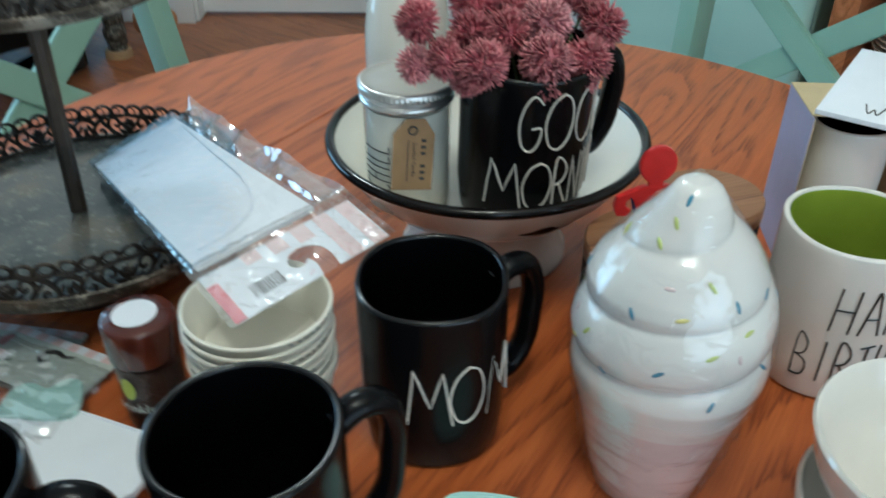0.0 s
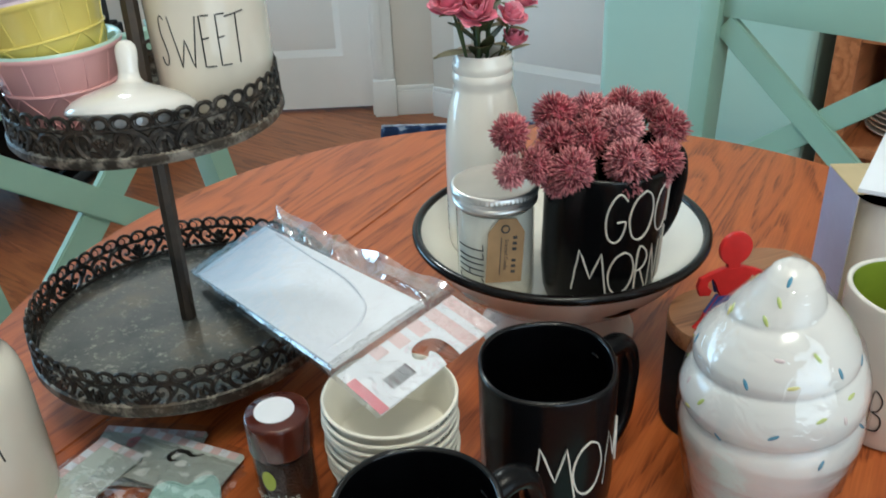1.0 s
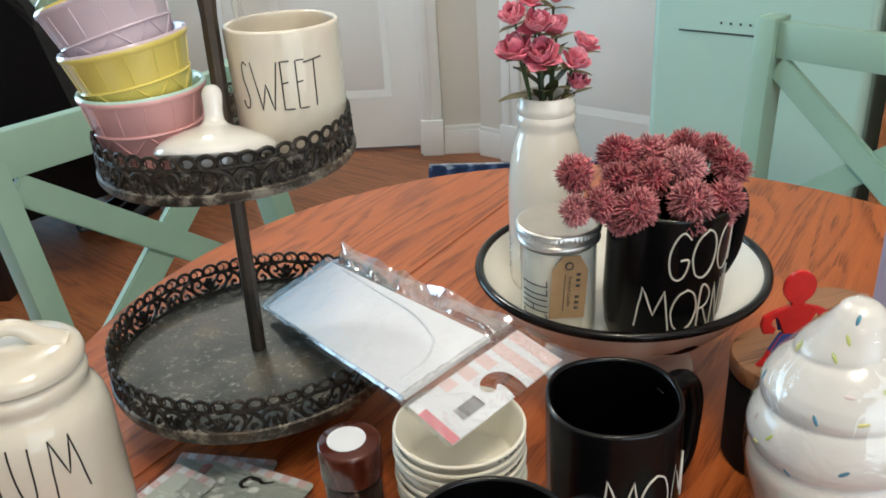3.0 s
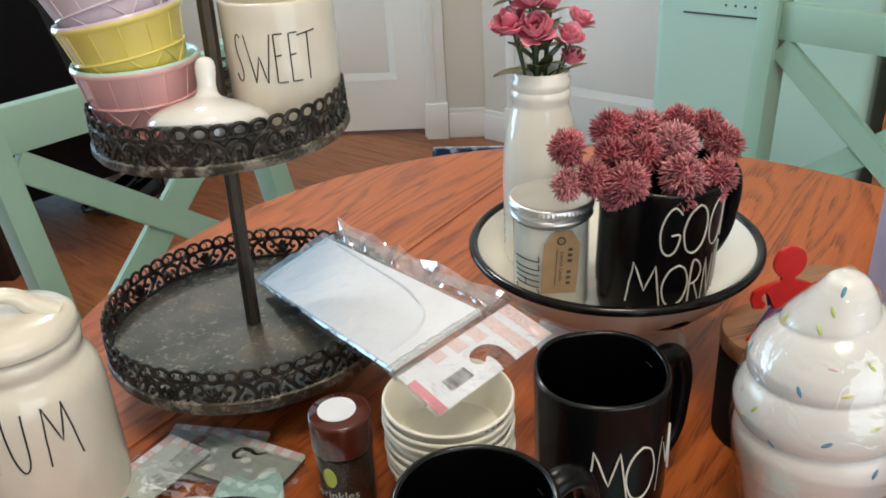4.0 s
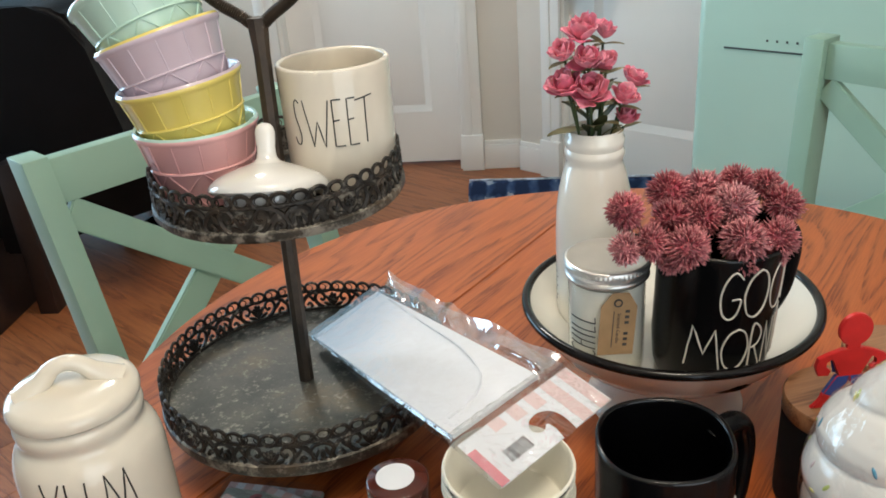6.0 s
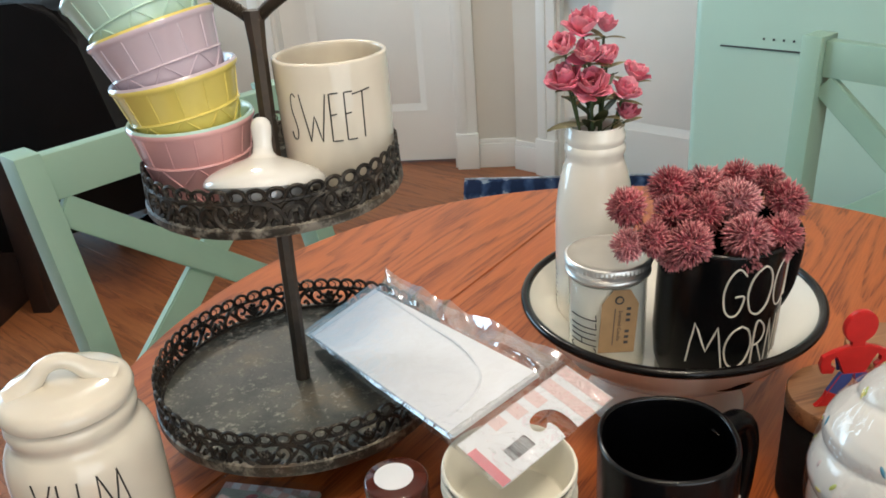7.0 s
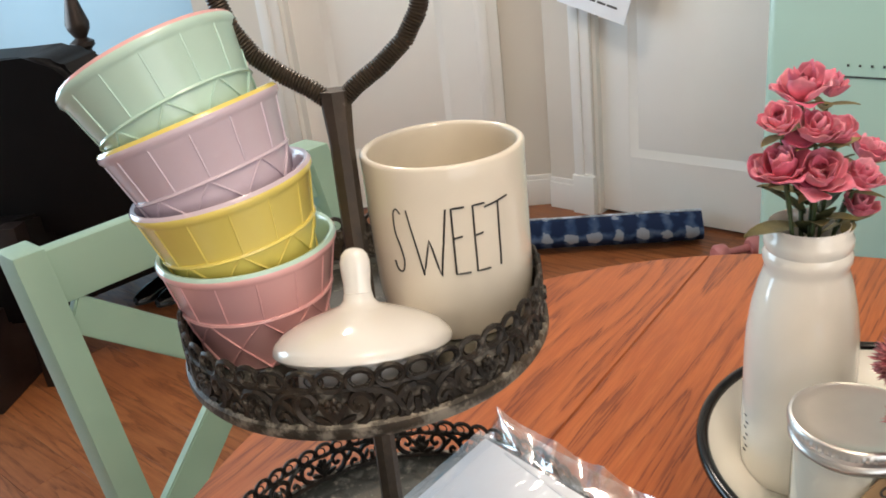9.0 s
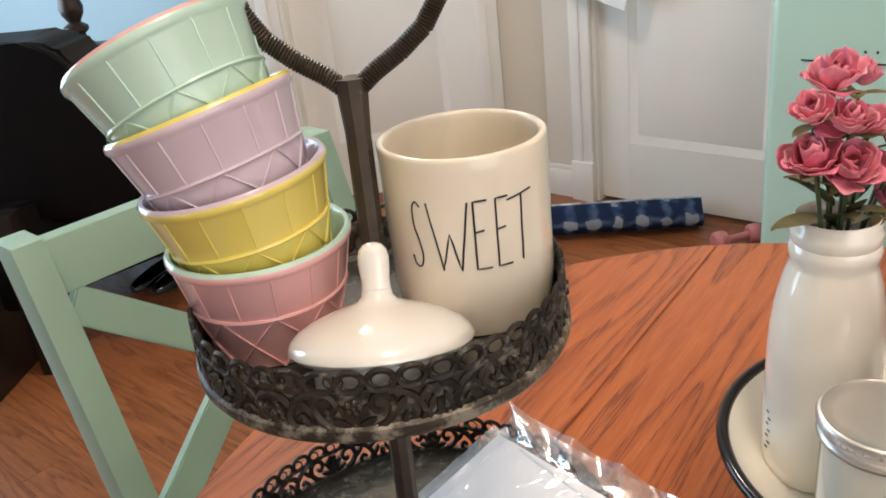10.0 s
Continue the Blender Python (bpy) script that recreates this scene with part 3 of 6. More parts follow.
# ---- oak table ----
TC = (0.035, 0.637)


def oak_table():
    t = thing("dining_table", pose(TC[0], TC[1], 0), "round honey oak dining table with a drop-leaf seam", "table")
    R, th = 0.517, 0.028
    nrm = Vector((math.sin(GRAIN), -math.cos(GRAIN)))
    seams = (-0.254, 0.254)
    pieces = [[], [], []]
    along = Vector((math.cos(GRAIN), math.sin(GRAIN)))
    for k, s in ((0, seams[0] - 0.0003), (1, seams[0] + 0.0003), (1, seams[1] - 0.0003), (2, seams[1] + 0.0003)):
        pieces[k] += [nrm * s + along * q * math.sqrt(R * R - s * s) for q in (-1, 1)]
    for a in range(720):
        an = 2 * math.pi * a / 720
        p = Vector((R * math.cos(an), R * math.sin(an)))
        d = p.dot(nrm)
        pieces[0 if d < seams[0] - 0.0006 else 2 if d > seams[1] + 0.0006 else 1 if seams[0] + 0.0006 < d < seams[1] - 0.0006 else 1].append(p) if abs(d - seams[0]) > 0.0006 and abs(d - seams[1]) > 0.0006 else None
    for k, pts in enumerate(pieces):
        c = sum(pts, Vector((0, 0))) / len(pts)
        pts.sort(key=lambda p: math.atan2(p.y - c.y, p.x - c.x))
        bm = slab([tuple(p) for p in pts], TABLE_Z - th, TABLE_Z, bevel=0.0010)
        part("tabletop_leaf" if k != 1 else "tabletop", bm, OAK, t, sharp=60)
    part("apron", lathe([(0.36, 0.66), (0.38, 0.66), (0.38, TABLE_Z - th), (0.36, TABLE_Z - th)], 64, close=True), OAK, t)
    part("pedestal", lathe([(0, 0.1), (0.09, 0.1), (0.10, 0.16), (0.055, 0.3), (0.075, 0.45), (0.05, 0.6), (0.12, 0.66), (0.12, 0.735), (0, 0.735)], 40), OAK, t)
    for k in range(4):
        bm = bmesh.new()
        tube(bm, [(0.05, 0, 0.16), (0.2, 0, 0.13), (0.34, 0, 0.05), (0.42, 0, 0.026)], 0.026, 10)
        part("foot", bm, OAK, t, m=pose(0, 0, 0, 0, 0, 45 + 90 * k))


oak_table()


# ---- mint cross-back chairs ----
def bar(bm, a, b, w, t, bevel=0.003):
    """A flat bar from a to b in the chair's back plane, w wide, t thick along y."""
    a, b = Vector(a), Vector(b)
    d = (b - a).normalized()
    s = Vector((0, 1, 0)).cross(d).normalized() * w / 2
    y = Vector((0, t / 2, 0))
    vs = [bm.verts.new(p + q + r) for p in (a, b) for q in (-s, s) for r in (-y, y)]
    fs = [bm.faces.new([vs[i] for i in q]) for q in ((0, 1, 3, 2), (4, 6, 7, 5), (0, 4, 5, 1), (2, 3, 7, 6), (0, 2, 6, 4), (1, 5, 7, 3))]
    bmesh.ops.bevel(bm, geom=list({e for f in fs for e in f.edges}), offset=bevel, segments=2, affect="EDGES")


def crossback_chair(m, label, lift, lean):
    c = thing("dining_chair", m, label, "chair", "chairs round the table")
    hw, rake = 0.204, math.tan(radians(lean))
    brace, rail = (0.525, 0.805), 0.817

    def raked(bm):
        for v in bm.verts:
            v.co.y += (0.885 - v.co.z) * rake if v.co.z > 0.44 else 0.445 * rake - (0.44 - v.co.z) * 0.16
            v.co.z += lift if v.co.z > 0.44 else lift * v.co.z / 0.44
        return bm

    for s in (-1, 1):
        bm = bmesh.new()
        box(bm, (s * hw - 0.018, -0.025, 0.44), (s * hw + 0.018, 0.025, 0.885), 0.003)
        part("back_post", raked(bm), MINT_PAINT, c)
        bm = bmesh.new()
        box(bm, (s * hw - 0.0175, -0.0245, 0), (s * hw + 0.0175, 0.0245, 0.4395), 0.003)
        part("back_leg", raked(bm), MINT_PAINT, c)
        bm = bmesh.new()
        box(bm, (s * (hw - 0.01) - 0.018, 0.47, 0), (s * (hw - 0.01) + 0.018, 0.506, 0.43), 0.003)
        part("front_leg", bm, MINT_PAINT, c)
        bm = bmesh.new()
        bar(bm, (s * (hw - 0.022), 0.004 * s, brace[1]), (-s * (hw - 0.022), 0.004 * s, brace[0]), 0.042, 0.014, 0.002)
        part("cross_brace", raked(bm), MINT_PAINT, c)
    bm = bmesh.new()
    box(bm, (-hw + 0.018, -0.012, rail), (hw - 0.018, 0.012, 0.878), 0.004)
    part("top_rail", raked(bm), MINT_PAINT, c)
    bm = bmesh.new()
    box(bm, (-hw + 0.018, -0.010, 0.455), (hw - 0.018, 0.010, 0.50), 0.003)
    part("lower_rail", raked(bm), MINT_PAINT, c)
    part("seat", slab(rounded(0.43, 0.4, 0.03), 0.43, 0.452, bevel=0.005), MINT_PAINT, c, m=pose(0, 0.325, 0))
    return c


crossback_chair(pose(-0.598, 1.156, 0, 0, 0, -128.3), "mint green painted cross-back dining chair by the oak table", 0.021, 16.5)
crossback_chair(pose(0.575, 1.283, 0, 0, 0, 131.6), "mint green cross-back dining chair in front of the refrigerator", 0.026, 2.6)


# ---- refrigerator and cupboard ----
def fridge():
    f = thing("refrigerator", pose(0.357, 2.033, 0, 0, 0, -38), "pale mint retro refrigerator beside the pantry door", "refrigerator")
    w, d = 0.50, 0.56
    part("body", box(bmesh.new(), (0.004, 0.05, 0.03), (w - 0.004, d, 1.42), 0.03, segs=4), MINT_ENAMEL, f)
    bm = box(bmesh.new(), (0, 0, 0.06), (w, 0.045, 1.0), 0.022, segs=5)
    part("door", bm, MINT_ENAMEL, f)
    bm = box(bmesh.new(), (0, 0, 1.008), (w, 0.045, 1.41), 0.022, segs=5)
    part("freezer_door", bm, MINT_ENAMEL, f)
    bm = box(bmesh.new(), (0.07, -0.003, 0.7735), (0.45, 0.004, 0.7768), 0.0008)
    part("trim_strip", bm, DARK_TRIM, f, "thin dark trim strip")
    for i in range(9):
        if i != 5:
            bm = box(bmesh.new(), (0.1685 + 0.0225 * i, -0.0015, 0.7955), (0.1730 + 0.0225 * i, 0.002, 0.8005))
            part("badge_mark", bm, DARK_TRIM, f, "small dark badge mark")
    for x in (0.05, w - 0.05):
        for y in (0.09, d - 0.06):
            part("foot", lathe([(0, 0), (0.018, 0), (0.018, 0.032), (0, 0.032)], 16), DARK_TRIM, f, m=pose(x, y, 0))


fridge()


def cupboard():
    c = thing("cupboard", pose(0.7875, 1.7166, 0, 0, 0, -38), "oak shelf cupboard stacked with plates and bowls", "cupboard")
    w, d, h = 0.8, 0.34, 1.3
    for x in (0, w - 0.05):
        part("side_panel", box(bmesh.new(), (x, 0, 0), (x + 0.05, d, h), 0.003), OAK_CABINET, c)
    part("back_panel", box(bmesh.new(), (0.05, d - 0.012, 0), (w - 0.05, d, h)), OAK_CABINET, c)
    for z in (0.08, 0.458, 0.705, 1.03, h - 0.025):
        part("shelf", box(bmesh.new(), (0.05, 0.004, z), (w - 0.05, d - 0.012, z + 0.022), 0.002), OAK_CABINET, c)
    m0 = pose(0.7875, 1.7166, 0, 0, 0, -38)
    for x, z, n, r, plate in ((0.165, 0.481, 6, 0.105, True), (0.165, 0.555, 4, 0.085, False), (0.42, 0.481, 5, 0.12, True), (0.42, 0.545, 3, 0.09, False), (0.30, 0.728, 4, 0.09, False)):
        for i in range(n):
            prof = [(0, 0), (r * 0.5, 0), (r, 0.012), (r, 0.015), (r * 0.5, 0.004), (0, 0.004)] if plate else [(0, 0), (r * 0.4, 0), (r * 0.8, 0.03), (r, 0.065), (r - 0.003, 0.065), (r * 0.75, 0.03), (0, 0.005)]
            o = part("plate" if plate else "bowl", lathe(prof, 32), CREAM if i % 3 else WHITE_GLAZE, m=m0 @ pose(x + 0.003 * (i % 2), 0.16, z + (0.012 if plate else 0.016) * i))
            tagged(o, "cream ceramic plate stacked on the cupboard shelf" if plate else "cream ceramic bowl stacked in the cupboard", "dish", "dishes in the cupboard")


cupboard()


# ---- living room things ----
def armchair():
    a = thing("armchair", pose(-1.24, 2.3, 0), "large black-brown leather armchair on dark wooden legs", "armchair")
    bm = bmesh.new()
    prof = [(0.02, 0.42), (0.0, 0.56), (-0.055, 0.80), (-0.085, 0.88), (-0.115, 0.91), (-0.2, 0.925), (-0.85, 0.935), (-0.95, 0.86), (-0.98, 0.42)]
    lo = [bm.verts.new((x, 0.0, z)) for x, z in prof]
    hi = [bm.verts.new((x, 0.22, z)) for x, z in prof]
    bm.faces.new(lo)
    bm.faces.new(hi[::-1])
    for i in range(len(prof)):
        j = (i + 1) % len(prof)
        bm.faces.new((lo[i], hi[i], hi[j], lo[j]))
    bmesh.ops.bevel(bm, geom=list(bm.edges), offset=0.02, segments=3, affect="EDGES")
    part("backrest", bm, LEATHER, a)
    part("body", slab([(-0.98, -0.09), (-0.36, -0.09), (-0.06, 0.27), (0.03, 0.38), (0.03, 0.85), (-0.98, 0.85)], 0.2, 0.5, bevel=0.012), LEATHER, a)
    part("arm", box(bmesh.new(), (-0.16, 0.1, 0.48), (0.0, 0.85, 0.62), 0.04, segs=3), LEATHER, a)
    part("arm", box(bmesh.new(), (-0.98, 0.1, 0.48), (-0.82, 0.85, 0.62), 0.04, segs=3), LEATHER, a)
    for x, y in ((-0.33, -0.08), (-0.93, -0.08), (-0.02, 0.80), (-0.93, 0.78)):
        bm = bmesh.new()
        box(bm, (x - 0.03, y - 0.03, 0), (x + 0.03, y + 0.03, 0.5 if y < 0 else 0.21), 0.004)
        part("leg", bm, DARK_WOOD, a)


armchair()


def table_lamp():
    m = pose(-1.81, 3.35, 0.085)
    t = thing("side_table", m, "dark wooden side table beside the armchair", "table")
    part("top", slab(rounded(0.5, 0.5, 0.03), 0.6, 0.63, bevel=0.004), DARK_WOOD, t)
    for x in (-0.2, 0.2):
        for y in (-0.2, 0.2):
            part("leg", box(bmesh.new(), (x - 0.02, y - 0.02, -0.085), (x + 0.02, y + 0.02, 0.6), 0.003), DARK_WOOD, t)
    l = thing("table_lamp", m @ pose(0, 0, 0.63), "dark bronze table lamp with a turned base", "lamp")
    part("base", lathe([(0, 0), (0.10, 0), (0.10, 0.012), (0.06, 0.03), (0.035, 0.05), (0.028, 0.07), (0.045, 0.085), (0.045, 0.1), (0.022, 0.115), (0.04, 0.145), (0.045, 0.17), (0.022, 0.26), (0.018, 0.4), (0, 0.4)], 32), LAMP_BRONZE, l)
    part("shade", lathe([(0.19, 0.38), (0.19, 0.384), (0.12, 0.64), (0.118, 0.64), (0.187, 0.38)], 40), PAPER, l)


table_lamp()


def shoe(m):
    s = thing("shoe", m, "glossy black shoe on the wood floor", "shoe", "shoes on the floor")
    bm = bmesh.new()
    prev = None
    for i in range(9):
        t = i / 8
        w = 0.036 + 0.010 * math.sin(math.pi * t)
        h = 0.075 - 0.045 * t if t < 0.8 else 0.039 - 0.10 * (t - 0.8)
        w *= 1 if 0 < i < 8 else 0.45
        ring = [bm.verts.new((w * math.cos(a), 0.27 * t, max(0.008, 0.010 + h * max(0, math.sin(a))))) for a in [math.pi * k / 8 for k in range(9)]]
        if prev:
            for k in range(8):
                bm.faces.new((prev[k], prev[k + 1], ring[k + 1], ring[k]))
        else:
            bm.faces.new(ring)
        prev = ring
    bm.faces.new(prev)
    part("upper", bm, ENAMEL_RIM, s)
    part("sole", slab([(0.04 * math.cos(a) * (1.1 if math.sin(a) > 0 else 0.9), 0.135 + 0.14 * math.sin(a)) for a in [2 * math.pi * k / 24 for k in range(24)]], 0, 0.014, bevel=0.003), DARK_TRIM, s)


shoe(pose(-1.40, 2.93, 0, 0, 0, 150))
shoe(pose(-1.31, 2.90, 0, 0, 0, 150))


def turned_post():
    """Foot of a weathered turned post, its height cut short to fit the camera's view."""
    t = thing("turned_post", pose(-1.215, 2.985, 0), "weathered grey-tan turned wooden post on the floor", "post")
    part("foot", lathe([(0, 0), (0.048, 0), (0.05, 0.008), (0.046, 0.03), (0, 0.03)], 24), KRAFT, t, "pale tan foot")
    part("shaft", lathe([(0, 0.03), (0.036, 0.031), (0.03, 0.05), (0.04, 0.075), (0.042, 0.1), (0.03, 0.125), (0.036, 0.14), (0.036, 0.15), (0, 0.152)], 24), TRAY_RIM, t)


turned_post()


def tan_basket():
    t = thing("round_basket", pose(-1.11, 3.12, 0.0), "round orange-tan woven basket lying on its side", "basket")
    m = pose(0, 0, 0.072, -62, 0, 12)
    part("bowl", lathe([(0, -0.03), (0.05, -0.026), (0.075, 0.0), (0.082, 0.03), (0.078, 0.03), (0.07, 0.004), (0.045, -0.018), (0, -0.022)], 36), TAN, t, m=m)
    bm = bmesh.new()
    for k in range(6):
        r = 0.012 + 0.0125 * k
        tube(bm, [(r * math.cos(a), r * math.sin(a), -0.021 + 0.022 * (r / 0.075) ** 3) for a in [2 * math.pi * i / 28 for i in range(28)]], 0.004, 5, True)
    part("woven_coil", bm, TAN, t, m=m)


tan_basket()


def lace_basket():
    b = thing("basket", pose(-1.80, 2.22, 0.0), "white openwork basket on a dark low stand", "basket")
    part("stand", box(bmesh.new(), (-0.25, -0.16, 0.0), (0.14, 0.16, 0.26), 0.006), DARK_WOOD, b)
    bm = bmesh.new()
    for k in range(14):
        a = 2 * math.pi * k / 14
        for z in (0.295, 0.345, 0.395):
            ring = [((0.11 + 0.02 * (z - 0.26)) * math.cos(a + 0.2 * math.cos(q)), (0.11 + 0.02 * (z - 0.26)) * math.sin(a + 0.2 * math.cos(q)), z + 0.025 * math.sin(q)) for q in [2 * math.pi * j / 10 for j in range(10)]]
            tube(bm, ring, 0.005, 5, True)
    part("openwork_side", bm, TRIM, b)
    part("basket_floor", lathe([(0, 0.262), (0.11, 0.262), (0.11, 0.27), (0, 0.27)], 32), TRIM, b)


lace_basket()


def rolled_rug():
    """Slack roll of an indigo rug, wavy along its length, its free edge lying on top."""
    bm = bmesh.new()
    n, ml, L = 64, 26, 0.68
    rows = []
    for k in range(ml + 1):
        x = L * k / ml
        sag = 1 + 0.05 * noise.noise((x * 7, 0.0, 3.0))
        row = []
        for i in range(n):
            a = 2 * math.pi * 2.7 * i / (n - 1)
            r = (0.064 - 0.0062 * a / (2 * math.pi)) * sag
            y, z = r * math.cos(a + 1.75) * 1.28, r * math.sin(a + 1.75) * 0.80 + 0.053
            if i < 3:
                z += 0.006 * (3 - i) / 3
            row.append(bm.verts.new((x + 0.006 * noise.noise((a, x, 1.0)), y, max(0.003, z))))
        rows.append(row)
    for a, b in zip(rows, rows[1:]):
        for i in range(n - 1):
            bm.faces.new((a[i], a[i + 1], b[i + 1], b[i]))
    bmesh.ops.solidify(bm, geom=list(bm.faces), thickness=0.005)
    ob = thing("rolled_rug", pose(-0.262, 2.935, 0.004, 0, 0, -2), "rolled-up indigo blue and white tie-dye rug on the floor", "rug")
    part("roll", bm, RUG, ob)
    bm = bmesh.new()
    y, z = 0.064 * math.cos(1.75) * 1.28, 0.064 * math.sin(1.75) * 0.80 + 0.0615
    tube(bm, [(L * k / 60, y + 0.002 * noise.noise((k * 0.3, 0, 0)), z + 0.003 * noise.noise((L * k / 60 * 7, 0.0, 3.0))) for k in range(61)], 0.0042, 6)
    part("bound_edge", bm, RUG_EDGE, ob, "pale bound edge")


rolled_rug()


def dumbbell(m):
    d = thing("dumbbell", m, "small pink hand weight on the floor by the door", "dumbbell", "hand weights")
    bm = bmesh.new()
    tube(bm, [(-0.05, 0, 0.035), (0.05, 0, 0.035)], 0.013, 12)
    part("grip", bm, PINK_VINYL, d)
    for s in (-1, 1):
        bm = bmesh.new()
        tube(bm, [(s * 0.04, 0, 0.035), (s * 0.052, 0, 0.035), (s * 0.075, 0, 0.035), (s * 0.085, 0, 0.035)], lambda t: 0.035 if 0.2 < t < 0.8 else 0.026, 8)
        part("weight", bm, PINK_VINYL, d)


dumbbell(pose(0.495, 2.72, 0, 0, 0, 20))
dumbbell(pose(0.575, 2.64, 0, 0, 0, 60))


def door_sign():
    bm = bmesh.new()
    box(bm, (-0.135, 0, -0.1), (0.135, 0.004, 0.1), 0.001)
    for k, (a, b) in enumerate(((-0.015, 0.010), (0.018, 0.050), (0.056, 0.095), (-0.06, -0.02), (0.0, 0.06))):
        box(bm, (a, -0.001, -0.060 + 0.035 * (k // 3)), (b, 0.0005, -0.053 + 0.035 * (k // 3)), mi=1)
    ob = part("door_sign", bm, [PAPER, INK], m=pose(0.132, 3.124, 0.863, 0, 0, -37) @ pose(0, -0.03, 0, -4, 17, 0))
    tagged(ob, "white paper sign with dark script hanging on the pantry door", "sign")


door_sign()


# ---- two-tier tray ----
def arc_tube(bm, R, z0, uv, r, sides=5, closed=False):
    tube(bm, [(R * math.cos(u / R), R * math.sin(u / R), z0 + v) for u, v in uv], r, sides, closed)


def gallery(R, h, loops, motifs):
    """Cast openwork rail: a crest of round eyelets over a band of thick scrolls, leaves and palmettes."""
    bm = bmesh.new()
    zb = h - 0.0098
    pitch = 2 * math.pi * R / loops
    for i in range(loops):
        u = pitch * i
        arc_tube(bm, R, 0, [(u + pitch * 0.47 * math.cos(a), zb + 0.0042 + 0.0052 * math.sin(a)) for a in [2 * math.pi * j / 14 for j in range(14)]], 0.0015, 5, True)
        arc_tube(bm, R - 0.0010, 0, [(u + pitch * 0.33 * math.cos(a), zb + 0.0042 + 0.0036 * math.sin(a)) for a in [2 * math.pi * j / 10 for j in range(10)]], 0.00055, 4, True)
    n = 96
    for z, r in ((zb, 0.0014), (0.0015, 0.0028)):
        tube(bm, [(R * math.cos(2 * math.pi * i / n), R * math.sin(2 * math.pi * i / n), z) for i in range(n)], r, 6, True)
    w = 2 * math.pi * R / motifs
    t = 0.0018

    def leaf_plate(cu, cv, ln, wd, tilt):
        ell = [(cu + ln * math.cos(g) * math.cos(tilt) - wd * math.sin(g) * math.sin(tilt), min(zb, max(0.001, cv + ln * math.cos(g) * math.sin(tilt) + wd * math.sin(g) * math.cos(tilt)))) for g in [2 * math.pi * k / 12 for k in range(12)]]
        ring = [[bm.verts.new((rad * math.cos(p / R), rad * math.sin(p / R), q)) for p, q in ell] for rad in (R - 0.0011, R + 0.0013)]
        bm.faces.new(ring[0])
        bm.faces.new(ring[1][::-1])
        for k in range(12):
            bm.faces.new((ring[0][k], ring[1][k], ring[1][(k + 1) % 12], ring[0][(k + 1) % 12]))

    for i in range(motifs):
        u0 = w * i
        # palmette
        leaf_plate(u0, 0.42 * zb, 0.0062, 0.0021, math.pi / 2)
        for s in (-1, 1):
            leaf_plate(u0 + s * 0.0037, 0.50 * zb, 0.0055, 0.0017, math.pi / 2 - s * 0.55)
            leaf_plate(u0 + s * 0.0058, 0.30 * zb, 0.0045, 0.0015, math.pi / 2 - s * 1.15)
            uv = lambda d, q: (u0 + s * d * w, q * zb)
            # scroll rising from the palmette, curling back on itself
            arc_tube(bm, R, 0, smooth_line([uv(0.02, 0.05), uv(0.10, 0.10), uv(0.19, 0.28), uv(0.235, 0.58), uv(0.205, 0.88), uv(0.14, 0.90), uv(0.105, 0.68), uv(0.135, 0.50), uv(0.165, 0.60)]), lambda q: t * (1.25 - 0.45 * q))
            # counter scroll, its eye low
            arc_tube(bm, R, 0, smooth_line([uv(0.21, 0.97), uv(0.29, 0.90), uv(0.37, 0.66), uv(0.405, 0.36), uv(0.37, 0.12), uv(0.31, 0.10), uv(0.285, 0.28), uv(0.315, 0.42), uv(0.34, 0.32)]), lambda q: t * (1.25 - 0.45 * q))
            # links to the next motif
            arc_tube(bm, R, 0, smooth_line([uv(0.38, 0.62), uv(0.43, 0.82), uv(0.5, 0.90)]), t * 1.1)
            arc_tube(bm, R, 0, smooth_line([uv(0.41, 0.30), uv(0.45, 0.14), uv(0.5, 0.28), uv(0.5, 0.55)]), t * 1.1)
            leaf_plate(u0 + s * 0.27 * w, 0.62 * zb, 0.0052, 0.0016, s * 0.9)
            leaf_plate(u0 + s * 0.45 * w, 0.50 * zb, 0.0042, 0.0014, s * 1.2)
        for j in range(6):
            a = 2 * math.pi * j / 5
            rr = 0.0027 if j < 5 else 0.0
            p = Vector(((R + 0.0012) * math.cos((u0 + rr * math.cos(a)) / R), (R + 0.0012) * math.sin((u0 + rr * math.cos(a)) / R), 0.66 * zb + rr * math.sin(a)))
            bmesh.ops.create_icosphere(bm, subdivisions=1, radius=0.0020, matrix=Matrix.Translation(p))
    return bm


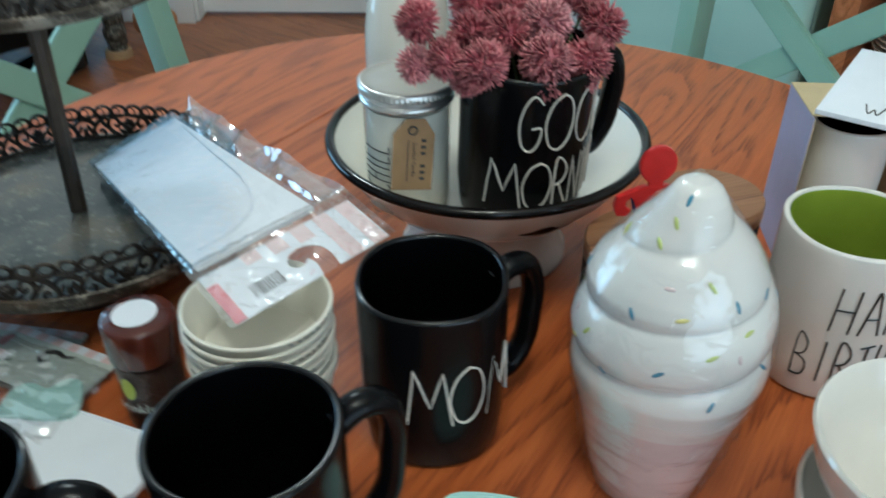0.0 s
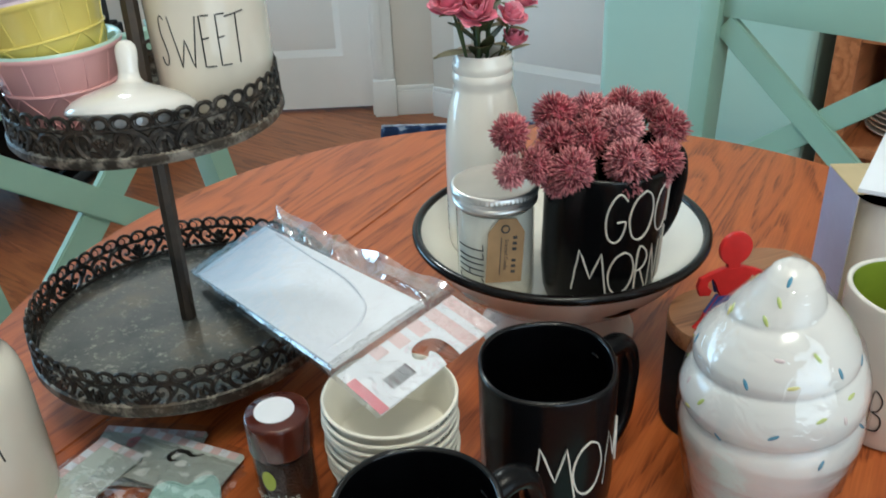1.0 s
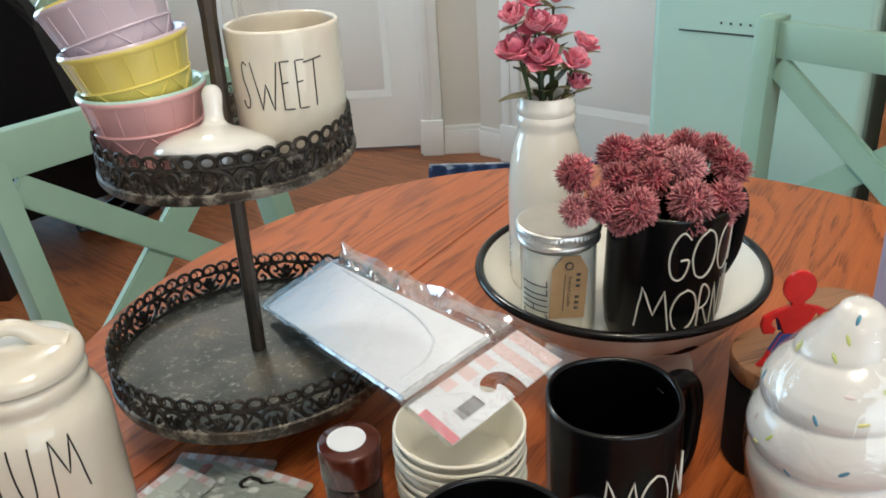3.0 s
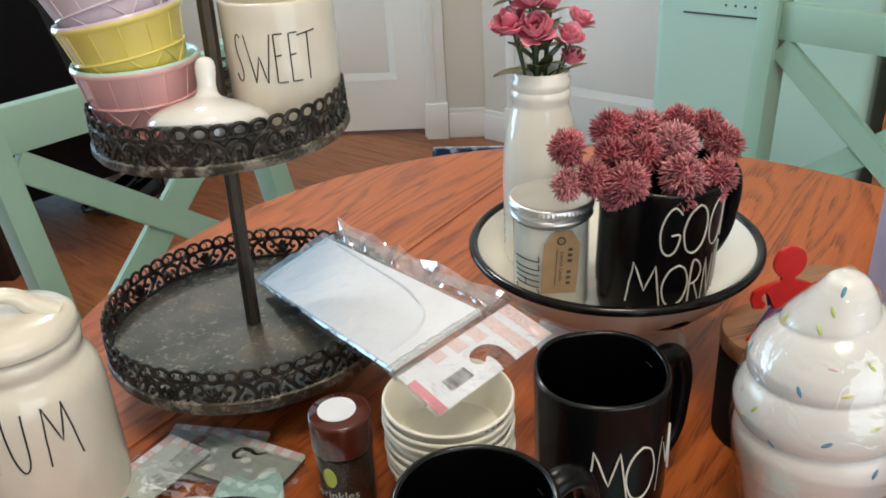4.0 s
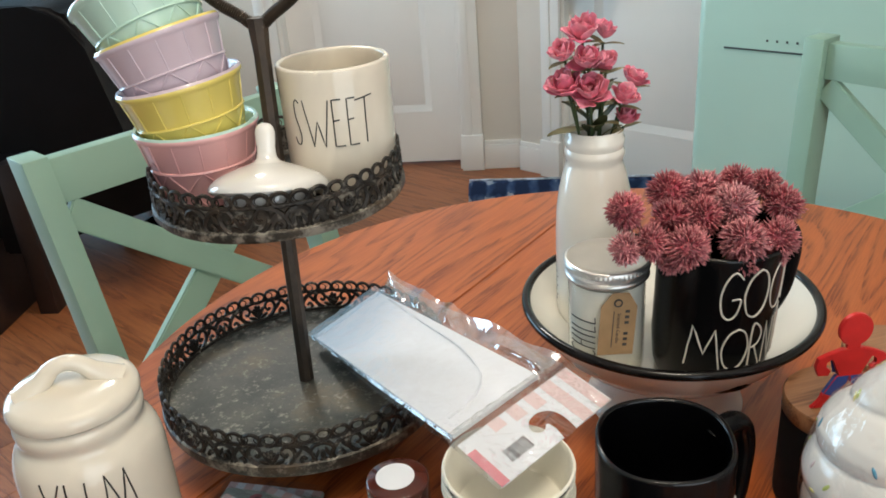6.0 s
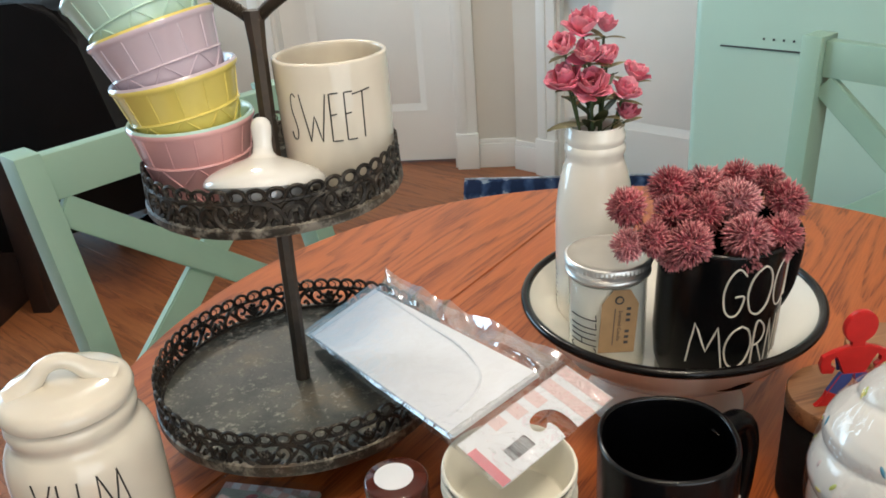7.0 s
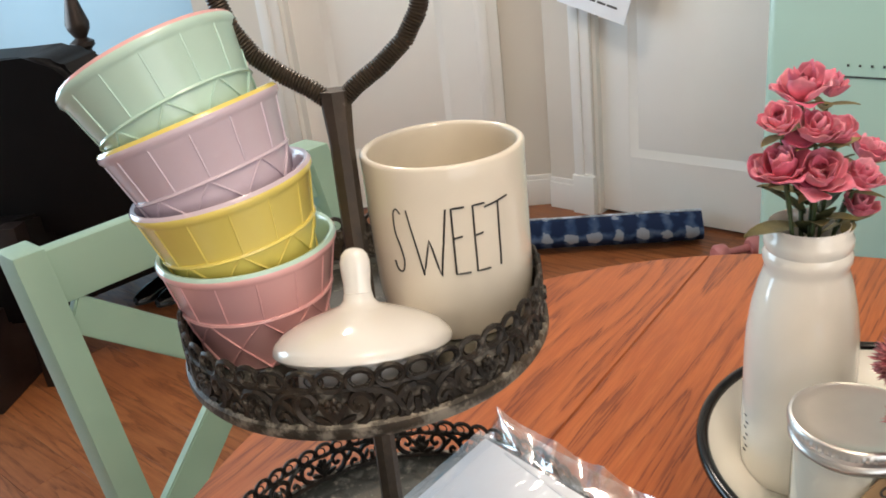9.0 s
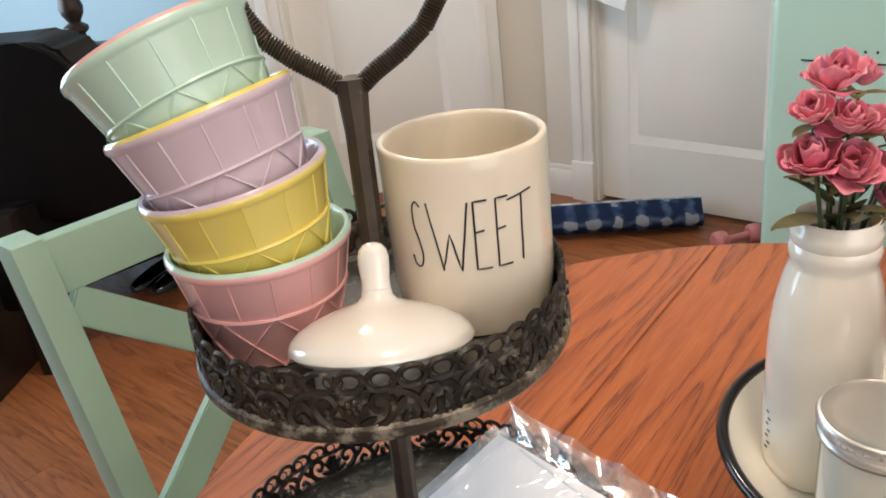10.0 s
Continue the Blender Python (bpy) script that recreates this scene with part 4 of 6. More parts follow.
def tiered_tray():
    t = thing("tiered_tray", pose(-0.2635, 0.601, TABLE_Z), "two-tier dark galvanised metal tray with pierced scroll rails", "tray")
    # two pans: height, set-back, radius, eyelets, motifs, rail height, depth of the pan's wall
    for z, dy, R, loops, motifs, h, deep in ((0.0440, -0.0100, 0.1230, 57, 10, 0.0320, 0.0105), (0.2265, 0.0, 0.098, 45, 8, 0.0325, 0.005)):
        e = new("tier")
        e.parent = t
        e.matrix_basis = pose(0, dy, z)
        k = deep - 0.005
        prof = [(0, 0), (R - 0.006 - k, 0), (R - 0.001 - 0.4 * k, 0.0015), (R + 0.0015, 0.004 + 0.5 * k), (R + 0.0015, 0.007 + k), (R - 0.002, 0.007 + k), (R - 0.005, 0.0035 + 1.35 * k), (0, 0.003 + 1.35 * k)]
        part("tray_floor", lathe(prof, 96), TRAY_FLOOR, e)
        part("rim_band", lathe([(R - 0.0014, 0.0072 + k), (R - 0.001, 0.0012 + k * 0.4), (R + 0.0014, 0.0014 + k * 0.4), (R + 0.0032, 0.0042 + k * 0.7), (R + 0.0030, 0.0085 + k), (R + 0.0010, 0.0100 + k), (R - 0.0014, 0.0095 + k)], 96, close=True), TRAY_RIM, e)
        if R < 0.11:
            part("rail_backing", lathe([(R - 0.0016, 0.006), (R - 0.0006, 0.006), (R - 0.0006, h - 0.0044), (R - 0.0016, h - 0.0044)], 96, close=True), TRAY_RIM, e, "dark brown sheet behind the embossed scrolls")
        part("gallery_rail", gallery(R, h, loops, motifs), TRAY, e, m=pose(0, 0, deep, 0, 0, -90))
    bm = lathe([(0, 0), (0.062, 0), (0.064, 0.006), (0.045, 0.02), (0.02, 0.042), (0.02, 0.0445), (0, 0.0445)], 48)
    part("foot", bm, TRAY, t, m=pose(0, -0.010, 0))
    bm = bmesh.new()
    tube(bm, [(-0.0015, -0.0115, 0.053), (-0.001, -0.001, 0.2), (-0.0005, 0.006, 0.30), (-0.0002, 0.008, 0.338), (0.0, 0.009, 0.366)], lambda s: 0.0066 if s < 0.8 else 0.0085, 8)
    part("pole", bm, TRAY_POLE, t)
    # loop handle wrapped with wire
    bm = bmesh.new()
    base = Vector((0.0, 0.0095, 0.360))
    left = [base + Vector(p) for p in ((0.003, 0, 0), (0.012, 0, 0.0075), (0.026, 0, 0.0165), (0.039, 0, 0.0275), (0.0475, 0, 0.041), (0.0525, 0, 0.058), (0.052, 0, 0.078), (0.042, 0, 0.1), (0.024, 0, 0.114), (0, 0, 0.119))]
    loop = left + [Vector((2 * base.x - p.x, p.y, p.z)) for p in left[-2::-1]]
    tube(bm, loop, 0.0042, 8)
    part("handle_loop", bm, COIL, t)
    # one long wire wound round the loop
    lengths = [0.0]
    for a, b in zip(loop, loop[1:]):
        lengths.append(lengths[-1] + (b - a).length)
    coil, pitch = [], 0.0017
    for k in range(int(lengths[-1] / pitch * 10)):
        d = k * pitch / 10
        q = max(0, min(len(loop) - 2, int(np.searchsorted(lengths, d, side="right")) - 1))
        a, b = loop[q], loop[q + 1]
        tn = (b - a).normalized()
        u = Vector((0, 1, 0))
        w = 2 * math.pi * k / 10
        coil.append(a + tn * (d - lengths[q]) + (u * math.cos(w) + tn.cross(u) * math.sin(w)) * 0.0044)
    bm = tube(bmesh.new(), coil, 0.00078, 4)
    part("wire_wrap", bm, COIL, t, "tightly coiled dark wire")


tiered_tray()
TIER_Z = TABLE_Z + 0.2265 + 0.0032


# ---- ceramics ----
def cup_body(R, h, wall=0.0042, foot=0.9, wob=0.0006, seed=0):
    """Straight-sided cup with a rounded lip: slot 0 outside, 1 inside, 2 the lip."""
    k = wall / 2
    out = [(0, 0.001), (R * foot - 0.006, 0.001), (R * foot - 0.004, 0.0), (R * foot, 0.002), (R * (foot + 1) / 2, h * 0.07), (R, h * 0.25), (R, h * 0.6), (R, h * 0.92)]
    lip = [(R - k + k * math.cos(radians(a)), h - k + k * math.sin(radians(a))) for a in (0, 25, 50, 75, 100, 125, 150, 175)]
    ins = [(R - wall, h - wall * 1.3), (R - wall, h * 0.5), (R - wall, h * 0.16), (R - wall - 0.006, h * 0.08), (0, h * 0.07)]
    segs = 72
    bm = lathe(out + lip + ins, segs, wob=wob, seed=seed)
    bm.faces.index_update()
    for f in bm.faces:
        p = f.index // segs
        f.material_index = 0 if p < len(out) else 2 if p < len(out) + len(lip) - 1 else 1
    return bm


def mug_handle(R, z0, z1, out, thick):
    """Ear-shaped strap in the x-z plane from the wall at z1 down to z0."""
    bm = bmesh.new()
    ctrl = [(R - 0.0015, z1 - 0.006), (R + out * 0.35, z1), (R + out * 0.8, z1 - 0.004), (R + out, z1 - 0.022), (R + out * 0.97, (z0 + z1) / 2), (R + out * 0.85, z0 + 0.02), (R + out * 0.45, z0 + 0.004), (R - 0.0015, z0 + 0.004)]
    path = smooth_line(ctrl, 5)
    tube(bm, [(x, 0, z) for x, z in path], thick, 12)
    for v in bm.verts:
        v.co.y *= 1.25
    return bm


def mug(m, R, h, handle_deg, label, words=(), inside=None, glaze=None, ink=None, category="mug", handle=True, seed=0, square=0.012, ear=(0.15, 0.875, 0.0295)):
    t = thing("mug", m, label, category)
    bm = cup_body(R, h, foot=0.9, seed=seed)
    for v in bm.verts:
        k = 1 - square * (0.5 + 0.5 * math.cos(4 * math.atan2(v.co.y, v.co.x))) * 2 + square * 0.6
        v.co.x, v.co.y = v.co.x * k, v.co.y * k
    part("body", bm, [glaze or BLACK_GLAZE, inside or BLACK_IN, glaze or BLACK_LIP], t)
    if handle:
        part("handle", mug_handle(R, h * ear[0], h * ear[1], ear[2], 0.0070), glaze or BLACK_GLAZE, t, m=pose(0, 0, 0, 0, 0, handle_deg))
    if words:
        bm = bmesh.new()
        for word, a0, z0, hh, step, width in words:
            spans = step if isinstance(step, tuple) else None
            wrap_word(bm, word, lambda z: R * (1 - 0.2 * square), radians(a0), z0, hh, 0 if spans else radians(step), width=width, spans=spans)
        part("lettering", bm, ink or LETTER_WHITE, t)
    return t


mug(pose(0.0178, 0.4205, TABLE_Z), 0.0460, 0.118, 34, "black satin ceramic mug with white MOM lettering", (("MOM", -106, 0.042, 0.042, ((-108, -74), (-76, -49), (-46, -14)), 0.0014),), seed=1, square=0.026)
mug(pose(-0.0648, 0.2980, TABLE_Z), 0.0463, 0.121, 32, "plain black satin ceramic mug with an ear handle", seed=2)
mug(pose(-0.195, 0.262, TABLE_Z), 0.0437, 0.120, 8, "black satin ceramic mug beside packaged cookie cutters", seed=3)
mug(pose(0.287, 0.484, TABLE_Z), 0.0465, 0.118, 20, "white mug with lime green inside and HAPPY BIRTHDAY lettering", (("HAPPY", -117, 0.062, 0.033, 21, 0.0013), ("BIRTHDAY", -136, 0.020, 0.033, 15.5, 0.0013)), GREEN_IN, WHITE_GLAZE, LETTER_BLACK, seed=4)


def footed_bowl():
    t = thing("footed_bowl", pose(0.0551, 0.6317, TABLE_Z), "white enamel footed bowl with a black rim", "bowl")
    part("bowl", lathe([(0, 0.040), (0.040, 0.040), (0.054, 0.0425), (0.072, 0.0490), (0.090, 0.0600), (0.106, 0.0765), (0.1165, 0.0920), (0.1225, 0.1025), (0.1235, 0.1045), (0.120, 0.1050), (0.1155, 0.098), (0.104, 0.0865), (0.088, 0.078), (0.07, 0.0745), (0, 0.0740)], 96), ENAMEL, t)
    n = 96
    bm = bmesh.new()
    tube(bm, [(0.1235 * math.cos(2 * math.pi * i / n), 0.1235 * math.sin(2 * math.pi * i / n), 0.1045) for i in range(n)], 0.0041, 12, True)
    part("rim", bm, ENAMEL_RIM, t, "shiny black enamel rim")
    part("foot", lathe([(0.0, 0.0440), (0.0580, 0.0440), (0.0580, 0.036), (0.0590, 0.028), (0.0615, 0.018), (0.0655, 0.009), (0.0680, 0.005), (0.0695, 0.0025), (0.0695, 0.0), (0.062, 0), (0, 0.004)], 72), ENAMEL, t)


footed_bowl()
BOWL_Z = TABLE_Z + 0.0745

mug(pose(0.0770, 0.5727, BOWL_Z) @ pose(0, 0, 0, 6, 1, 0), 0.0465, 0.127, 27, "black satin mug with white GOOD MORNING lettering in the enamel bowl", (("GOOD", -96, 0.0770, 0.0405, ((-100, -81), (-78.5, -54), (-51, -27), (-22, -2)), 0.0015), ("MORNING", -122, 0.0300, 0.0375, ((-126, -93.5), (-93, -68.5), (-66, -53), (-50, -38), (-34, -30), (-26, -12), (-8, 10)), 0.0015)), seed=5, ear=(0.27, 0.875, 0.0255))


def sweet_jar():
    t = thing("canister", pose(-0.2128, 0.6215, TIER_Z), "cream ceramic canister with black SWEET lettering, lid off", "canister")
    R, h = 0.0442, 0.1005
    part("body", cup_body(R, h, 0.0042, 0.92, seed=7), [CREAM, CREAM_IN, CREAM], t)
    bm = bmesh.new()
    wrap_word(bm, "SWEET", lambda z: R, 0, 0.0425, 0.036, 0, width=0.0011, spans=((-129, -117), (-114, -87), (-84, -73), (-69.5, -59), (-61, -42)))
    part("lettering", bm, LETTER_BLACK, t)


sweet_jar()


def jar_lid():
    t = thing("jar_cover", pose(-0.2556, 0.5475, TIER_Z + 0.0230) @ pose(0, 0, 0, -17, -0.5, 0) @ pose(0, 0, -0.0235), "cream ceramic canister lid with a tall knob, lying on the tray", "lid")
    part("dome", lathe([(0, 0.004), (0.032, 0.0), (0.034, 0.002), (0.034, 0.0195), (0.0395, 0.0202), (0.0432, 0.0212), (0.0447, 0.0232), (0.0445, 0.0255), (0.0428, 0.0283), (0.0385, 0.0320), (0.0318, 0.0355), (0.0230, 0.0388), (0.0140, 0.0414), (0.0098, 0.0430), (0.0076, 0.0455), (0.0070, 0.0490), (0, 0.0492)], 72), LID_WHITE, t)
    bm = lathe([(0.0070, 0.0480), (0.0068, 0.0535), (0.0074, 0.0590), (0.0075, 0.0640), (0.0066, 0.0676), (0.0046, 0.0700), (0.0022, 0.0710), (0, 0.0712)], 32)
    for v in bm.verts:
        v.co.y *= 0.8
    part("knob", bm, LID_WHITE, t)


jar_lid()


def yum_jar():
    t = thing("cookie_jar", pose(-0.3775, 0.429, TABLE_Z), "cream ceramic lidded jar with black YUM lettering", "jar")
    R = 0.0508
    prof = [(0, 0.002), (0.040, 0.001), (0.044, 0), (0.0475, 0.004), (0.0498, 0.015), (R, 0.03), (R, 0.100), (0.0502, 0.109), (0.0487, 0.1165), (0.0458, 0.1235), (0.0428, 0.1272), (0.0413, 0.1300), (0.0410, 0.1330), (0.0425, 0.1365), (0.0430, 0.1405), (0.0420, 0.1450), (0.040, 0.147), (0, 0.147)]
    part("body", lathe(prof, 80, wob=0.0004, seed=3), CREAM, t)
    lid = part("lid", lathe([(0, 0.148), (0.0400, 0.148), (0.0432, 0.1495), (0.0440, 0.1535), (0.0425, 0.1585), (0.0385, 0.1612), (0.024, 0.1640), (0, 0.165)], 72), CREAM, t)
    bm = bmesh.new()
    pts = smooth_line([(-0.029, 0.1570), (-0.0235, 0.1622), (-0.0165, 0.1680), (-0.009, 0.1755), (0.0, 0.1785), (0.009, 0.1755), (0.0165, 0.1680), (0.0235, 0.1622), (0.029, 0.1570)], 5)
    tube(bm, [(x, 0, z) for x, z in pts], lambda q: 0.0056 + 0.0062 * (2 * abs(q - 0.5)) ** 2, 12)
    part("lid_handle", bm, CREAM, lid, m=pose(0, 0, 0, 0, 0, 24))
    bm = bmesh.new()
    wrap_word(bm, "YUM", lambda z: float(np.interp(z, [0.100, 0.109, 0.1165], [R, 0.0502, 0.0487])), 0, 0.0705, 0.0455, 0, width=0.0013, spans=((-102, -86.5), (-82, -66), (-57, -32.5)))
    part("lettering", bm, LETTER_BLACK, t)


yum_jar()


# ---- ice-cream cups ----
CUP_H, CUP_R, CUP_B = 0.063, 0.0482, 0.034


def ice_cup(m, outer, inner, label):
    t = thing("ice_cream_cup", m, label, "cup", "stacked ice-cream cups")
    R, B, h = CUP_R, CUP_B, CUP_H
    prof = [(0, 0), (B - 0.003, 0), (B, 0.002), (B + (R - B) * 0.88, h * 0.88), (R - 0.0008, h * 0.9), (R + 0.0006, h * 0.93), (R + 0.0006, h * 0.97), (R - 0.0007, h), (R - 0.0025, h - 0.0005), (R - 0.0040, h * 0.95), (B - 0.003, 0.006), (0, 0.004)]
    bm = lathe(prof, 64)
    for f in bm.faces:
        c = f.calc_center_median()
        rr = math.hypot(c.x, c.y)
        if c.z > h * 0.965 or (c.z > 0.003 and rr < B + (R - B) * c.z / h - 0.0015):
            f.material_index = 1
    part("body", bm, [outer, inner], t)
    rad = lambda z: B + (R - B) * z / h + 0.0002
    P = lambda a, z: (rad(z) * math.cos(a), rad(z) * math.sin(a), z)
    bm = bmesh.new()
    zr = h * 0.52
    tube(bm, [P(2 * math.pi * i / 64, zr) for i in range(64)], 0.0011, 5, True)
    n = 14
    for i in range(n):
        a = 2 * math.pi * (i + 0.3) / n
        tube(bm, [P(a, zr + (h * 0.9 - zr) * k / 3) for k in range(4)], 0.00042, 5)
    n = 9
    for i in range(n):
        a = 2 * math.pi * (i + 0.2) / n
        for s in (-1, 1):
            tube(bm, [P(a + s * 2 * math.pi / n * k / 6, zr - (zr - 0.002) * k / 6) for k in range(7)], 0.00062, 5)
    part("waffle_ribs", bm, outer, t)
    return t


SIDE, AWAY = Vector((0.94, 0.34, 0)), Vector((-0.34, 0.94, 0))
for _c, _i, _rim, _deg, _back, _txt in (
    ("pink", "mint", (-0.3223, 0.598, 1.0570), 0.8, 0, "pink waffle-pattern ceramic ice-cream cup with a mint rim"),
    ("yellow", "lilac", (-0.3285, 0.5965, 1.0925), 7.8, 3, "yellow waffle-pattern ceramic ice-cream cup with a lilac rim"),
    ("lilac", "yellow", (-0.3390, 0.5985, 1.1265), 13.5, 11, "lilac waffle-pattern ceramic ice-cream cup with a yellow rim"),
    ("mint", "pink", (-0.3540, 0.6025, 1.1580), 19.0, 20, "mint waffle-pattern ceramic ice-cream cup with a pink rim"),
):
    _ax = (Vector((0, 0, 1)) - SIDE * math.tan(radians(_deg)) + AWAY * math.tan(radians(_back))).normalized()
    _q = Vector((0, 0, 1)).rotation_difference(_ax).to_matrix().to_4x4()
    ice_cup(Matrix.Translation(Vector(_rim) - _ax * CUP_H) @ _q, GLAZES[_c], GLAZES[_i], _txt)


# ---- things in the enamel bowl ----
def milk_vase():
    t = thing("vase", pose(-0.007, 0.655, BOWL_Z), "white ceramic milk-bottle vase in the enamel bowl", "vase")
    prof = [(0, 0.001), (0.0285, 0), (0.0315, 0.003), (0.033, 0.012), (0.0334, 0.03), (0.0334, 0.088), (0.0325, 0.108), (0.0300, 0.126), (0.0268, 0.140), (0.0243, 0.148), (0.0236, 0.152), (0.0252, 0.156), (0.0252, 0.160), (0.0238, 0.163), (0.0250, 0.1665), (0.0250, 0.1705), (0.0235, 0.1735), (0.0238, 0.1765), (0.0225, 0.1785), (0.0205, 0.176), (0.0205, 0.13), (0.012, 0.06), (0, 0.06)]
    part("body", lathe(prof, 72), VASE_GLAZE, t)
    bm = bmesh.new()
    for k in range(7):
        a = radians(186 + 4 * (k % 2))
        z = 0.022 + 0.0045 * k
        tube(bm, [(0.0334 * math.cos(a + radians(5) * j / 3), 0.0334 * math.sin(a + radians(5) * j / 3), z) for j in range(4)], 0.0006, 4)
    part("printed_mark", bm, INK, t, "small grey printed mark")


milk_vase()


def petal_mesh(R, H, half, curl, seed):
    """One cupped petal: a round-topped patch of a cup of radius R and height H whose rim rolls outward by curl."""
    bm = bmesh.new()
    rnd = random.Random(seed)
    ph = rnd.uniform(0, 6.28)
    nt, ns = 9, 10
    rows = []
    for i in range(nt + 1):
        t0 = i / nt
        row = []
        for j in range(ns + 1):
            s = 2 * j / ns - 1
            t = t0 * (1 - 0.24 * abs(s) ** 2.4)
            w = radians(half) * (0.30 + 0.70 * math.sin(math.pi * min(1, 0.15 + 0.62 * t0)))
            r = R * math.sin(math.pi / 2 * min(1, t * 1.15)) ** 0.75 + curl * R * t ** 4 + 0.075 * R * math.sin(5 * s + ph) * t ** 3
            z = H * t ** 1.15 - 0.55 * curl * R * t ** 5 + 0.06 * H * math.sin(7 * s + 2 * ph) * t ** 4
            a = s * w
            row.append(bm.verts.new((r * math.cos(a), r * math.sin(a), z)))
        rows.append(row)
    for a, b in zip(rows, rows[1:]):
        for j in range(ns):
            bm.faces.new((a[j], a[j + 1], b[j + 1], b[j]))
    bmesh.ops.remove_doubles(bm, verts=bm.verts, dist=1e-6)
    bmesh.ops.solidify(bm, geom=list(bm.faces), thickness=0.0002)
    return finish("petal", bm, PETAL, 180)


def rose_heart():
    """The tight rolled centre of a rose."""
    bm = bmesh.new()
    n, rows = 60, []
    for i in range(n + 1):
        a = 2 * math.pi * 2.3 * i / n
        r = 0.0007 + 0.0040 * i / n
        rows.append([bm.verts.new((r * k * math.cos(a), r * k * math.sin(a), z)) for k, z in ((0.5, 0.0), (0.95, 0.004), (1.0, 0.0078), (0.93, 0.0106 - 0.0022 * i / n + 0.0005 * math.sin(a * 1.5)))])
    for a, b in zip(rows, rows[1:]):
        for j in range(3):
            bm.faces.new((a[j], b[j], b[j + 1], a[j + 1]))
    bmesh.ops.solidify(bm, geom=list(bm.faces), thickness=0.0002)
    return finish("rose", bm, PETAL, 180)


ROSE_RINGS = [(3, [petal_mesh(0.0056, 0.0126, 74, 0.02, 1), petal_mesh(0.0054, 0.0120, 70, 0.0, 2)]),
              (4, [petal_mesh(0.0080, 0.0128, 64, 0.08, 3), petal_mesh(0.0083, 0.0120, 60, 0.14, 4)]),
              (5, [petal_mesh(0.0104, 0.0122, 54, 0.16, 5), petal_mesh(0.0108, 0.0112, 50, 0.24, 6)]),
              (5, [petal_mesh(0.0124, 0.0108, 48, 0.28, 7), petal_mesh(0.0128, 0.0092, 46, 0.40, 8)])]


def rose(m, parent, heart, rnd, rings):
    r = new("rose", heart)
    r.parent = parent
    r.matrix_basis = m
    for k, (n, shapes) in enumerate(ROSE_RINGS[:rings]):
        a0 = rnd.uniform(0, 360)
        for i in range(n):
            p = new("petal", shapes[i % 2])
            p.parent = r
            p.matrix_basis = pose(0, 0, -0.0003 * k, 0, 0, a0 + 360 * i / n + rnd.uniform(-9, 9)) @ pose(0, 0, 0, rnd.uniform(-8, 8), rnd.uniform(-12, 12), 0) @ Matrix.Scale(rnd.uniform(0.92, 1.08), 4)
    return r


def leaf(bm, at, ang, tilt, length, width):
    m = Matrix.Translation(at) @ pose(0, 0, 0, 0, 0, math.degrees(ang)) @ pose(0, 0, 0, 0, -tilt, 0)
    n, rows = 6, []
    for i in range(n + 1):
        t = i / n
        w = width * math.sin(math.pi * min(0.98, 0.06 + 0.92 * t)) ** 0.8
        rows.append([bm.verts.new(m @ Vector((length * t, w * s, -0.25 * length * t * t + 0.18 * width * abs(s)))) for s in (-0.5, 0, 0.5)])
    for a, b in zip(rows, rows[1:]):
        for j in range(2):
            bm.faces.new((a[j], a[j + 1], b[j + 1], b[j]))


